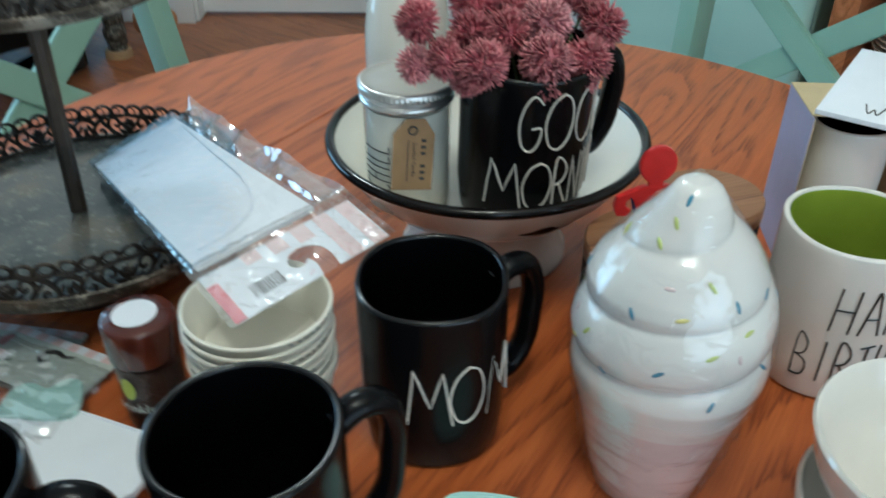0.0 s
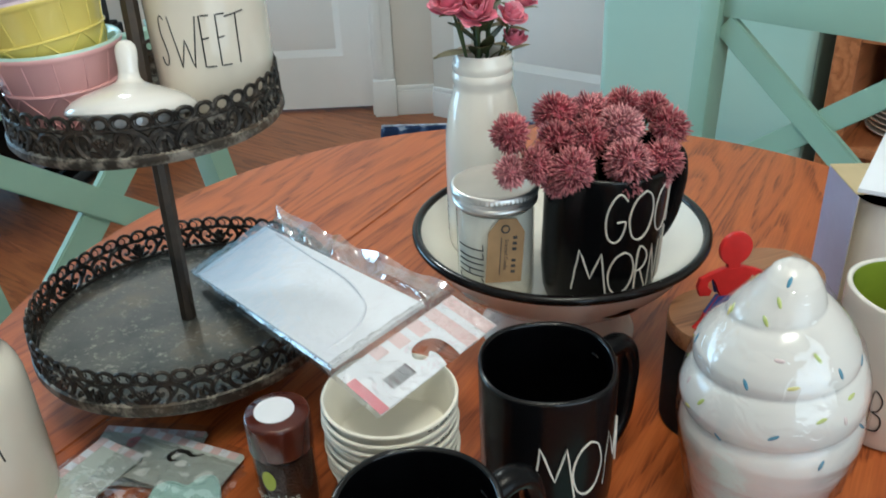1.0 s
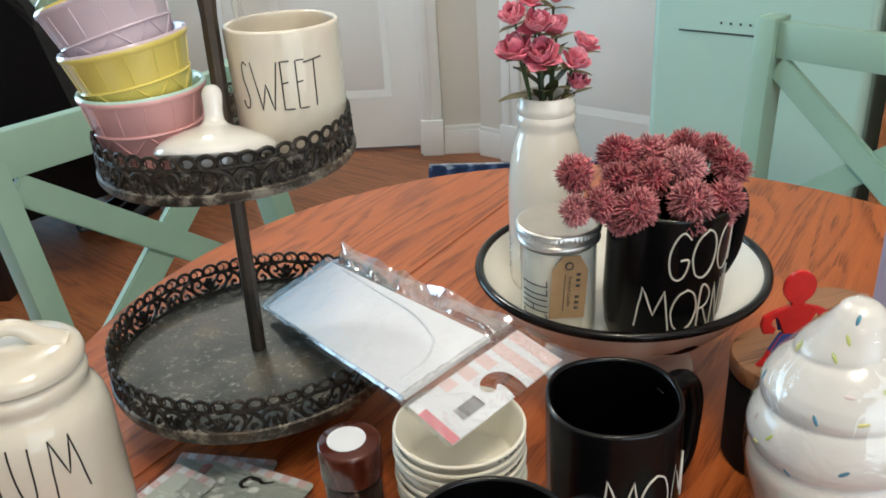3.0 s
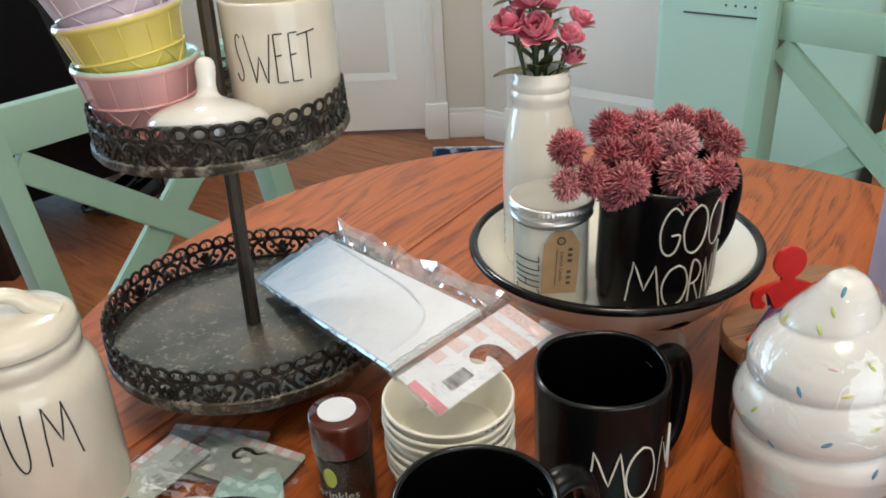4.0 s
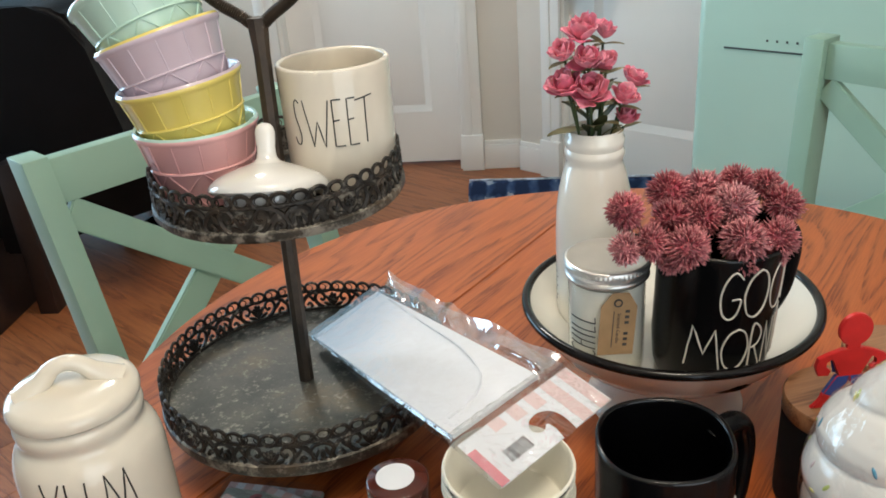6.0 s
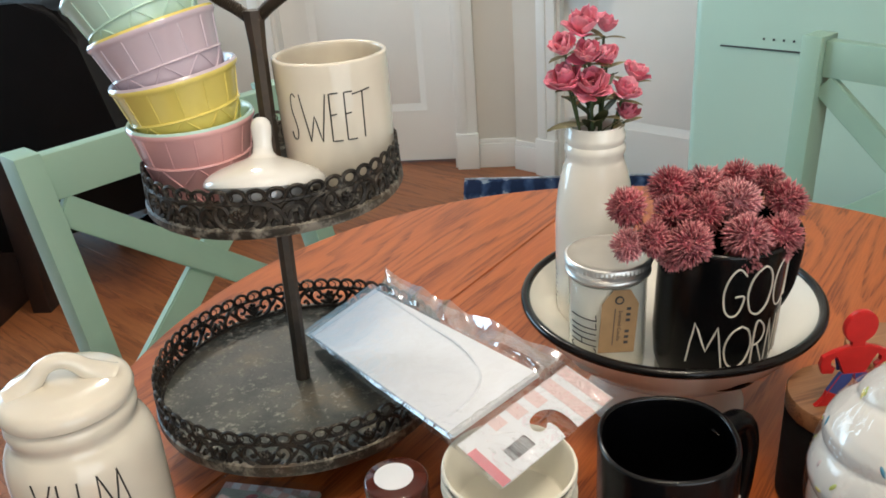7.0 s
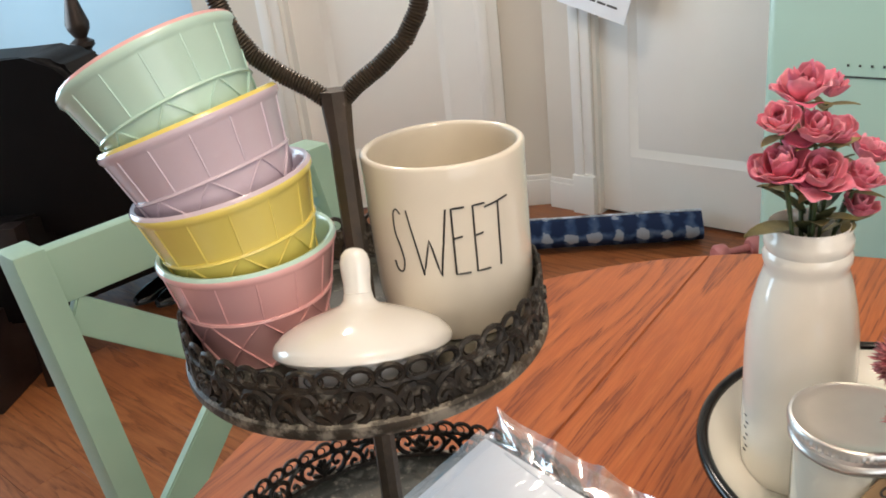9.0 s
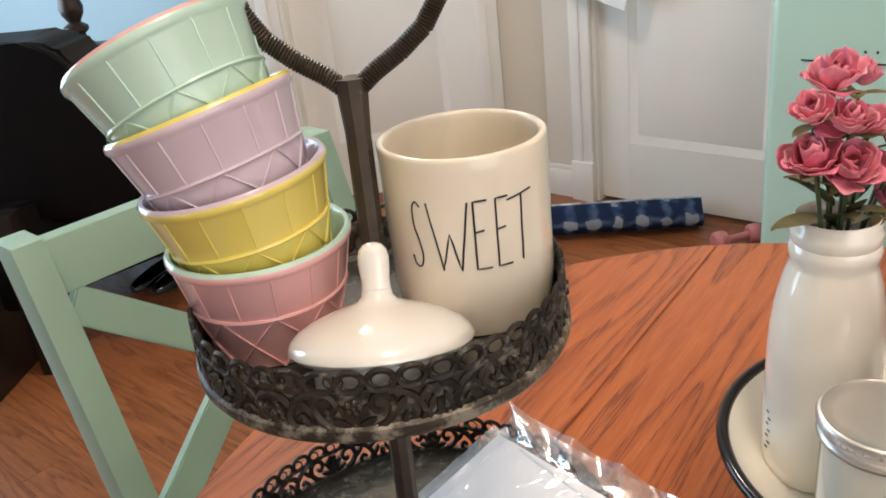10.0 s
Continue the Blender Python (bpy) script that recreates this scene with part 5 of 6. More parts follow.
def rose_bunch():
    top = BOWL_Z + 0.165
    t = thing("rose_bunch", pose(-0.007, 0.655, top), "bunch of dusty pink artificial roses in the white vase", "flowers")
    heads = ((-0.018, 0.648, 1.099, 1.22), (0.001, 0.660, 1.095, 0.80), (-0.0345, 0.630, 1.087, 0.88), (-0.0150, 0.630, 1.080, 1.02), (-0.0320, 0.630, 1.060, 1.22), (-0.0130, 0.628, 1.056, 1.15),
             (0.000, 0.642, 1.073, 0.88), (0.0255, 0.665, 1.055, 0.90), (0.0155, 0.645, 1.046, 0.98), (0.0175, 0.650, 1.027, 0.82), (-0.010, 0.674, 1.072, 0.9))
    heart = rose_heart()
    rnd = random.Random(5)
    o = Vector((-0.007, 0.655, top))
    for k, (x, y, z, s) in enumerate(heads):
        p = Vector((x, y, z)) - o
        d = Vector((p.x * 12 + rnd.uniform(-0.25, 0.25), p.y * 12 - 0.2 + rnd.uniform(-0.2, 0.2), 1.15 + 5 * max(0, p.z - 0.06))).normalized()
        q = Vector((0, 0, 1)).rotation_difference(d).to_matrix().to_4x4()
        rose(Matrix.Translation(p - d * 0.005 * s) @ q @ Matrix.Scale(s * (1.04 if k in (1, 2, 6, 9) else 0.95), 4) @ Matrix.Diagonal((0.92, 0.92, 1.22, 1.0)), t, heart, rnd, 3 if k in (1, 2, 6, 9) else 4)
        b = p - d * 0.008
        bm = bmesh.new()
        f = Vector((p.x * 0.25, p.y * 0.25, -0.03))
        tube(bm, [f, f.lerp(b, 0.5) + Vector((0, 0, 0.006)), b], 0.0011, 6)
        part("stem", bm, STEM, t)
        bm = bmesh.new()
        for j in range(3):
            leaf(bm, b - d * 0.002, 2.1 * j + rnd.uniform(-0.4, 0.4), rnd.uniform(0, 40), 0.017, 0.008)
        part("sepal", bm, LEAF, t)
    for a, z, tilt, ln in ((3.4, 0.012, 12, 0.034), (3.9, 0.03, 40, 0.026), (3.0, 0.075, 20, 0.018), (2.8, 0.058, 15, 0.018), (4.6, 0.016, 30, 0.026), (5.3, 0.018, 25, 0.024), (0.4, 0.03, 20, 0.02), (2.5, 0.03, 15, 0.025), (4.2, 0.008, 55, 0.022), (5.0, 0.012, 62, 0.024), (5.7, 0.006, 48, 0.022), (3.6, 0.02, 58, 0.026), (4.8, 0.034, 35, 0.018), (3.2, 0.046, 25, 0.020), (4.0, 0.026, 66, 0.024), (4.5, 0.030, 70, 0.022), (5.2, 0.030, 64, 0.024), (5.9, 0.024, 55, 0.022), (0.2, 0.018, 60, 0.024), (3.0, 0.020, 50, 0.026), (4.7, 0.044, 58, 0.022), (5.5, 0.046, 50, 0.020), (3.7, 0.048, 52, 0.022), (0.8, 0.036, 50, 0.022)):
        bm = bmesh.new()
        leaf(bm, Vector((0.006 * math.cos(a), 0.006 * math.sin(a), z)), a, tilt, ln, ln * 0.5)
        part("leaf", bm, LEAF if tilt < 50 else DARK_LEAF, t)


rose_bunch()


def sedum_mesh(seed):
    """A round head of many little clubs packed round a core."""
    rnd = random.Random(seed)
    bm = bmesh.new()
    n = 620
    R = 0.02
    bmesh.ops.create_icosphere(bm, subdivisions=2, radius=R * 0.50)
    lobes = [Vector((rnd.uniform(-1, 1), rnd.uniform(-1, 1), rnd.uniform(-0.4, 1))).normalized() for k in range(9)]
    for i in range(n):
        z = 1 - 1.8 * (i + 0.5) / n
        a = i * 2.39996 + rnd.uniform(-0.2, 0.2)
        s = math.sqrt(max(0, 1 - z * z))
        d = Vector((s * math.cos(a), s * math.sin(a), z)).normalized()
        near = max(d.dot(q) for q in lobes)
        d = (d + Vector((rnd.uniform(-1, 1), rnd.uniform(-1, 1), rnd.uniform(-1, 1))) * 0.36).normalized()
        L = R * (0.80 + 0.20 * max(0.0, (near - 0.70) / 0.30)) * rnd.uniform(0.86, 1.10)
        u = d.orthogonal().normalized()
        v = d.cross(u)
        ring0 = [bm.verts.new(d * L * 0.45 + (u * math.cos(q) + v * math.sin(q)) * 0.00035) for q in (0, 2.094, 4.189)]
        ring1 = [bm.verts.new(d * L * 0.84 + (u * math.cos(q) + v * math.sin(q)) * 0.00080) for q in (0, 2.094, 4.189)]
        tip = bm.verts.new(d * L)
        for j in range(3):
            bm.faces.new((ring0[j], ring0[(j + 1) % 3], ring1[(j + 1) % 3], ring1[j]))
            bm.faces.new((ring1[j], ring1[(j + 1) % 3], tip)).material_index = 1
    return bm


def sedum_bunch():
    o = Vector((0.0788, 0.5602, BOWL_Z + 0.1))
    t = thing("sedum_bunch", Matrix.Translation(o), "bunch of dusty mauve artificial sedum flowers in the black mug", "flowers")
    heads = ((0.006, 0.548, 0.987, 0.0155), (0.005, 0.532, 0.965, 0.0130), (0.042, 0.578, 0.989, 0.0170), (0.040, 0.552, 0.977, 0.0175), (0.023, 0.532, 0.969, 0.0140),
             (0.048, 0.524, 0.967, 0.0176), (0.070, 0.592, 0.983, 0.0180), (0.087, 0.566, 0.980, 0.0185), (0.097, 0.602, 0.985, 0.0150), (0.119, 0.600, 0.982, 0.0145),
             (0.128, 0.585, 0.972, 0.0176), (0.087, 0.528, 0.970, 0.0180), (0.087, 0.526, 0.956, 0.0140), (0.114, 0.542, 0.965, 0.0160), (0.110, 0.538, 0.952, 0.0120),
             (0.036, 0.530, 0.956, 0.0115), (0.063, 0.557, 0.977, 0.0165))
    meshes = [finish("flower_head", sedum_mesh(20 + k), [SEDUM, SEDUM_TIP], 180) for k in range(3)]
    rnd = random.Random(8)
    for k, (x, y, z, r) in enumerate(heads):
        p = Vector((x, y, z)) - o
        d = Vector((p.x, p.y - 0.01, 0.05)).normalized()
        h = new("flower_head", meshes[k % 3])
        h.parent = t
        h.matrix_basis = Matrix.Translation(p) @ Vector((0, 0, 1)).rotation_difference(d).to_matrix().to_4x4() @ pose(0, 0, 0, 0, 0, rnd.uniform(0, 360)) @ Matrix.Scale(r / 0.0185, 4)
        f = Vector((p.x * 0.35, p.y * 0.35, -0.05))
        bm = bmesh.new()
        tube(bm, [f, Vector((p.x * 0.5, p.y * 0.5, 0.004)), p], 0.0012, 6)
        part("stem", bm, STEM, t)


sedum_bunch()


def candle_jar():
    t = thing("candle", pose(-0.0040, 0.5745, BOWL_Z), "white candle in a glass jar with tin lid", "candle")
    R = 0.0305
    part("wax", lathe([(0, 0.003), (R - 0.004, 0.003), (R - 0.0010, 0.006), (R - 0.0010, 0.082), (0, 0.082)], 56), WAX, t)
    part("jar", lathe([(0, 0), (R - 0.004, 0), (R - 0.0005, 0.003), (R, 0.008), (R, 0.078), (R - 0.001, 0.083), (R - 0.002, 0.092)], 56), GLASS, t)
    bm = lathe([(R - 0.003, 0.0850), (0.0325, 0.0850), (0.0333, 0.0860), (0.0333, 0.0878), (0.0326, 0.0890), (0.0318, 0.0898), (0.0318, 0.0925), (0.0328, 0.0932), (0.0334, 0.0940), (0.0334, 0.0982), (0.0330, 0.0992), (0.0316, 0.0996), (0.0304, 0.0988), (0.0240, 0.0984), (0, 0.0986)], 120)
    for v in bm.verts:
        if 0.0935 < v.co.z < 0.0985 and math.hypot(v.co.x, v.co.y) > 0.03:
            a = math.atan2(v.co.y, v.co.x)
            k = 1 + 0.022 * (round(a / (2 * math.pi) * 120) % 2)
            v.co.x, v.co.y = v.co.x * k, v.co.y * k
    part("lid", bm, TIN, t, "silver tin screw lid")
    bm = bmesh.new()
    # the word climbs the jar, its letters lying on their sides
    for i, ch in enumerate("CHILL"):
        for stroke in LETTERS[ch].split(";"):
            pts = [tuple(float(q) for q in p.split()) for p in stroke.split(",")]
            pts = smooth_line(pts, 5) if ch == "C" else [(a[0] + (b[0] - a[0]) * j / 6, a[1] + (b[1] - a[1]) * j / 6) for a, b in zip(pts, pts[1:]) for j in range(7)]
            tube(bm, [((R + 0.0001) * math.cos(radians(-112 - 46 * y)), (R + 0.0001) * math.sin(radians(-112 - 46 * y)), 0.024 + 0.0076 * (i + 0.75 * x)) for x, y in pts], 0.00045, 4)
    part("lettering", bm, LETTER_BLACK, t)
    # kraft tag hanging on the front
    tag = part("tag", slab([(-0.0142, -0.027), (0.0142, -0.027), (0.0142, 0.016), (0.007, 0.0275), (-0.006, 0.0275), (-0.0142, 0.016)], 0, 0.0006), KRAFT, t, "brown kraft paper tag",
               m=pose(0.0052, -0.0306, 0.0550, 90, 4, 9))
    bm = font_mesh("Scented Candle", 0.0042)
    part("printing", bm, INK, tag, m=pose(0.0005, -0.003, 0.0009, 0, 0, -90))
    bm = bmesh.new()
    for k in range(7):
        if k != 3:
            box(bm, (0.0052, 0.0105 - 0.0049 * k, 0.0007), (0.0085, 0.0128 - 0.0049 * k, 0.0009))
    box(bm, (-0.0040, -0.02, 0.0007), (-0.0034, 0.012, 0.0009))
    tube(bm, [(0.003 * math.cos(a) - 0.001, 0.019 + 0.003 * math.sin(a), 0.0008) for a in [2 * math.pi * i / 16 for i in range(16)]], 0.0007, 4, True)
    part("printed_mark", bm, INK, tag)


candle_jar()


# ---- near the front of the table ----
def sprinkle_jar():
    t = thing("sprinkles_bottle", pose(-0.1603, 0.4226, TABLE_Z), "clear bottle of chocolate sprinkles with a brown cap", "bottle")
    part("sprinkles", lathe([(0, 0.002), (0.0185, 0.002), (0.0195, 0.006), (0.0195, 0.054), (0, 0.054)], 40), CHOC, t)
    part("bottle", lathe([(0, 0), (0.0195, 0), (0.0208, 0.003), (0.0208, 0.056), (0.0190, 0.062)], 40), GLASS, t)
    cap = part("cap", lathe([(0.0195, 0.058), (0.0217, 0.058), (0.0220, 0.0595), (0.0220, 0.0815), (0.0216, 0.0836), (0.0204, 0.0846), (0, 0.0848)], 48), BROWN_CAP, t)
    part("cap_sticker", lathe([(0, 0.0850), (0.0134, 0.0850), (0.0134, 0.0854), (0, 0.0855)], 40), PAPER, cap, "round white sticker", m=pose(-0.0015, 0.0005, 0))
    bm = bmesh.new()
    R = 0.0211
    rows = [[bm.verts.new((R * math.cos(radians(-112 + 14 * math.cos(a) * q)), R * math.sin(radians(-112 + 14 * math.cos(a) * q)), 0.0415 + 0.0085 * math.sin(a) * q)) for a in [2 * math.pi * i / 20 for i in range(20)]] for q in (0.02, 1)]
    bm.faces.new(rows[0])
    for i in range(20):
        bm.faces.new((rows[0][i], rows[0][(i + 1) % 20], rows[1][(i + 1) % 20], rows[1][i]))
    part("label_spot", bm, GREEN_PRINT, t, "lime green oval label")
    bm = font_mesh("sprinkles", 0.0100)
    for v in bm.verts:
        a = radians(-106) + v.co.x / R
        v.co = Vector(((R + 0.0002) * math.cos(a), (R + 0.0002) * math.sin(a), 0.026 + v.co.y))
    part("lettering", bm, SAGE_PRINT, t)


sprinkle_jar()


def paper_cups():
    R, B, h = 0.0430, 0.0345, 0.058
    for i in range(8):
        z = TABLE_Z + 0.0066 * i
        bm = lathe([(0, 0.003), (B, 0.003), (B, 0.0), (B + 0.0006, 0.0), (R - 0.0012, h - 0.003), (R - 0.0002, h - 0.0026), (R, h - 0.0008), (R - 0.0008, h), (R - 0.0016, h - 0.0012), (R - 0.0022, h - 0.004), (B - 0.0006, 0.0036), (0, 0.0036)] if i < 7 else [(0, 0.003), (B, 0.003), (B, 0.0), (B + 0.0006, 0.0), (R - 0.0012, h - 0.003), (R - 0.0002, h - 0.0026), (R, h - 0.0008), (R - 0.0008, h), (R - 0.0016, h - 0.0012), (R - 0.0022, h - 0.004), (B + 0.0030, 0.026), (B + 0.0015, 0.024), (0, 0.024)], 56)
        t = thing("paper_cup", pose(-0.0842 + 0.0006 * math.sin(i * 2.1), 0.4124 + 0.0005 * math.cos(i * 1.7), z), "cream paper treat cup in a nested stack", "cup", "stacked paper cups")
        part("body", bm, PAPER_CUP, t)
        bm = bmesh.new()
        tube(bm, [(R * math.cos(2 * math.pi * k / 64), R * math.sin(2 * math.pi * k / 64), h - 0.0012) for k in range(64)], 0.0011, 6, True)
        part("rolled_rim", bm, PAPER_CUP, t)
        if i % 2:
            bm = bmesh.new()
            rr = R - 0.0004
            for k in range(9):
                a = radians(-118 + 6.5 * k + 9 * i)
                tube(bm, [(rr * math.cos(a + radians(j)), rr * math.sin(a + radians(j)), h - 0.0042) for j in (0, 1.6, 3.2 + 1.1 * (k % 3))], 0.00035, 4)
            part("printed_mark", bm, INK, t)


paper_cups()


def treat_bag():
    """Stack of white treat bags in cellophane with a striped header card, leaning from the tray over its rail onto the paper cups."""
    A, B = Vector((-0.269, 0.640, 0.8285)), Vector((-0.2115, 0.691, 0.8485))
    C, D = Vector((-0.1185, 0.421, 0.8795)), Vector((-0.0575, 0.4935, 0.8790))
    L, W = 0.262, 0.092
    up = (C - A).cross(B - A)
    up = (up if up.z > 0 else -up).normalized()
    t = thing("treat_bag_pack", Matrix.Translation(A), "pack of white cards in cellophane with a pink striped header", "package")

    def lay(x, y, z):
        """From the pack's own length, width and height to its bent lie, skewed to fit the camera's view."""
        if x > L:
            return C + (D - C) * (y / W) + (C - A + D - B) * ((x - L) / (2 * L)) + up * (z - 0.26 * (x - L)) - A
        s, q = x / L, y / W
        return (A * (1 - s) + C * s) * (1 - q) + (B * (1 - s) + D * s) * q + up * (z - 0.26 * max(0.0, x - L)) - A

    def laid(bm):
        for v in bm.verts:
            v.co = lay(*v.co)
        return bm

    part("card_stack", laid(box(bmesh.new(), (0.002, 0.002, 0.0), (L - 0.004, W - 0.001, 0.0038), 0.0006)), PAPER, t)
    bm = bmesh.new()
    tube(bm, [(x, y, 0.0039) for x, y in smooth_line([(0.03, 0.088), (0.10, 0.083), (0.17, 0.078), (0.215, 0.064), (0.236, 0.040), (0.240, 0.012)], 6)], 0.0011, 4)
    part("printed_line", laid(bm), FAINT, t, "faint grey curved line")

    def sheet(x0, x1, y0, y1, z, amp, seed, nx=70, ny=40, side=0.0):
        bm = bmesh.new()
        g = []
        for i in range(nx + 1):
            col = []
            for j in range(ny + 1):
                x, y = x0 + (x1 - x0) * i / nx, y0 + (y1 - y0) * j / ny
                ridge = 1 - 2.2 * abs(noise.noise((x * 55 + seed, y * 38, seed)))
                fold = 1 - 2.4 * abs(noise.noise((x * 19 + y * 26, y * 9 - x * 8, seed + 4)))
                k = amp * ridge + 0.15 * amp * noise.noise((x * 160, y * 160, seed))
                k += side * fold * min(1.0, max(0.0, (y - W + 0.003) / 0.008))
                k += 0.6 * side * fold * min(1.0, max(0.0, (0.016 - x) / 0.016))
                col.append(bm.verts.new((x, y, z + k)))
            g.append(col)
        for i in range(nx):
            for j in range(ny):
                bm.faces.new((g[i][j], g[i + 1][j], g[i + 1][j + 1], g[i][j + 1]))
        return laid(bm)

    films = [part("film", sheet(-0.001, L + 0.001, -0.001, W + 0.001, 0.0050, 0.0003, 2.0), FILM, t, "clear cellophane", sharp=180),
             part("film_strip", sheet(-0.005, L + 0.001, W + 0.001, W + 0.025, 0.0040, 0.0003, 2.0, 110, 24, side=0.0056), CRINKLE, t, "crinkled clear cellophane", sharp=180),
             part("film_strip", sheet(-0.005, L + 0.001, W - 0.002, W + 0.024, -0.0012, 0.0003, 6.0, 70, 16, side=0.0026), CRINKLE, t, sharp=180),
             part("film_strip", sheet(-0.006, 0.016, -0.002, W + 0.002, 0.0056, 0.0008, 11.0, 12, 50), CRINKLE, t, sharp=180)]
    # film layers pressed together along the long edge
    for k in range(3):
        bm = bmesh.new()
        rows = []
        for i in range(41):
            x = L * i / 40
            w = 0.0007 * noise.noise((x * 60, k * 3.0, 1.0))
            rows.append([bm.verts.new((x, 0.0006 - 0.0016 * k + w, 0.0052 - 0.0016 * k)), bm.verts.new((x, -0.0008 - (0.0010, 0.0008, 0.0011)[k] * (k + 1) + 0.6 * w, 0.0030 - 0.0017 * k))])
        for a, b in zip(rows, rows[1:]):
            bm.faces.new((a[0], b[0], b[1], a[1]))
        films.append(part("film_edge", laid(bm), EDGE, t, sharp=180))
    # header with a hook slot cut in from its outer edge
    hx0, hx1, y0, y1 = L + 0.004, L + 0.049, -0.001, W + 0.022
    hk = smooth_line([(hx1, 0.0735), (hx1 - 0.012, 0.0750), (hx1 - 0.022, 0.0725), (hx1 - 0.028, 0.0640), (hx1 - 0.027, 0.0530), (hx1 - 0.020, 0.0475), (hx1 - 0.0145, 0.0505), (hx1 - 0.0135, 0.0555), (hx1 - 0.0165, 0.0605), (hx1 - 0.010, 0.0625), (hx1, 0.0605)], 3)
    card = part("header_card", laid(slab([(hx0, y0), (hx0, y1), (hx1, y1)] + hk + [(hx1, y0)], 0.0012, 0.0017)), PAPER, t, "white header card with a hook slot")
    bm = bmesh.new()
    for a, x1 in ((0.1015, hx1), (0.0825, hx1), (0.0645, hx1 - 0.0300), (0.0460, hx0 + 0.0130), (0.0275, hx0 + 0.0100)):
        box(bm, (hx0, a, 0.0018), (x1, a + 0.0115, 0.0020))
    part("stripe", laid(bm), STRIPE_PRINT, card, "dusty pink printed stripes")
    part("end_band", laid(box(bmesh.new(), (hx0 + 0.011, y0, 0.0018), (hx1, y0 + 0.0075, 0.0021))), ROSE_PRINT, card, "rose pink band")
    bm = bmesh.new()
    rnd = random.Random(2)
    y = 0.019
    while y < 0.040:
        w = rnd.choice((0.0003, 0.0005, 0.0008))
        box(bm, (hx0 + 0.025, y, 0.0019), (hx0 + 0.036, y + w, 0.0022))
        y += w + rnd.choice((0.0007, 0.0010))
    part("barcode", laid(bm), INK, card)
    films.append(part("film_flap", sheet(L + 0.001, L + 0.052, -0.005, W + 0.027, 0.0034, 0.0006, 9.0, 24, 40, side=0.0012), FLAP, t, sharp=180))
    # folded, heat-sealed seam between the cards and the header
    bm = bmesh.new()
    rows = []
    for i in range(61):
        y = -0.005 + (W + 0.031) * i / 60
        w = noise.noise((y * 90, 0.0, 5.0))
        rows.append([bm.verts.new((L - 0.006 + dx + 0.0010 * w, y, dz + 0.0006 * noise.noise((y * 160, dx * 400, 2.0)))) for dx, dz in ((0, 0.0052), (0.002, 0.0068), (0.0045, 0.0062), (0.007, 0.0072), (0.0095, 0.0056), (0.0125, 0.0036))])
    for a, b in zip(rows, rows[1:]):
        for j in range(5):
            bm.faces.new((a[j], b[j], b[j + 1], a[j + 1]))
    films.append(part("seal_fold", laid(bm), SEAL, t, "silvery heat-sealed fold", sharp=180))
    for f in films:
        f.visible_shadow = False


treat_bag()


def cutter_pack(m, w, d, label, border_sides):
    """Sage card with a pink-and-white checked border in a thin clear sleeve."""
    t = thing("cookie_cutter_pack", m, label, "package", "packaged cookie cutters")
    part("card", slab(rounded(w, d, 0.004), 0, 0.0010), SAGE_PRINT, t)
    s = 0.0075
    for col, k0 in ((PINK_PRINT, 0), (PAPER, 1)):
        bm = bmesh.new()
        for k in range(int(w / s)):
            if k % 2 == k0 and "top" in border_sides:
                box(bm, (-w / 2 + s * k, d / 2 - s, 0.0011), (-w / 2 + s * (k + 1), d / 2 - 0.0004, 0.00135))
        for k in range(int(d / s) - 1):
            if k % 2 == k0 and "side" in border_sides:
                box(bm, (-w / 2, -d / 2 + s * k, 0.0011), (-w / 2 + s, -d / 2 + s * (k + 1), 0.00135))
        part("check_border", bm, col, t)
    bm = bmesh.new()
    nx, ny = 16, 12
    g = [[bm.verts.new((-w * 0.54 + w * 1.08 * i / nx, -d * 0.62 + d * 1.2 * j / ny, 0.0032 + 0.0013 * noise.noise((i * 0.6, j * 0.6, w * 90)))) for j in range(ny + 1)] for i in range(nx + 1)]
    for i in range(nx):
        for j in range(ny):
            bm.faces.new((g[i][j], g[i + 1][j], g[i + 1][j + 1], g[i][j + 1]))
    f = part("sleeve", bm, FLAP, t, "clear plastic sleeve", sharp=180)
    f.visible_shadow = False
    return t


_p = cutter_pack(pose(-0.284, 0.478, TABLE_Z + 0.001, 0, 0, -9), 0.085, 0.062, "sage card of cookie cutters with a pink checked edge in plastic", ("top",))
part("seal_mark", slab([(0.006 * math.cos(a), 0.006 * math.sin(a)) for a in [2 * math.pi * i / 20 for i in range(20)]], 0.0011, 0.0014), ROSE_PRINT, _p, "round rose logo spot", m=pose(-0.012, 0.014, 0))
_p = cutter_pack(pose(-0.251, 0.462, TABLE_Z + 0.006, 0, 0.6, -23), 0.088, 0.050, "sage card with hook slot and pink checked edge in plastic", ("top",))
# punched hook drawn as a dark strip, the hole's shade in its colour
bm = bmesh.new()
tube(bm, [(x, y, 0) for x, y in smooth_line([(0.013, 0.011), (0.006, 0.0065), (-0.001, 0.0085), (-0.008, 0.007), (-0.011, 0.001), (-0.007, -0.003), (-0.003, -0.001)], 5)], lambda q: 0.0032 - 0.0016 * abs(2 * q - 1), 6)
for _v in bm.verts:
    _v.co.z *= 0.3
part("hook_slot_shade", bm, DARK_WOOD, _p, "dark strip standing in for the shaded hook slot", m=pose(0.0, 0.004, 0.0006))
_p = cutter_pack(pose(-0.318, 0.440, TABLE_Z + 0.0105, 0, 0, -30), 0.045, 0.090, "sage card with a coral checked edge and small logo in plastic", ("side", "top"))
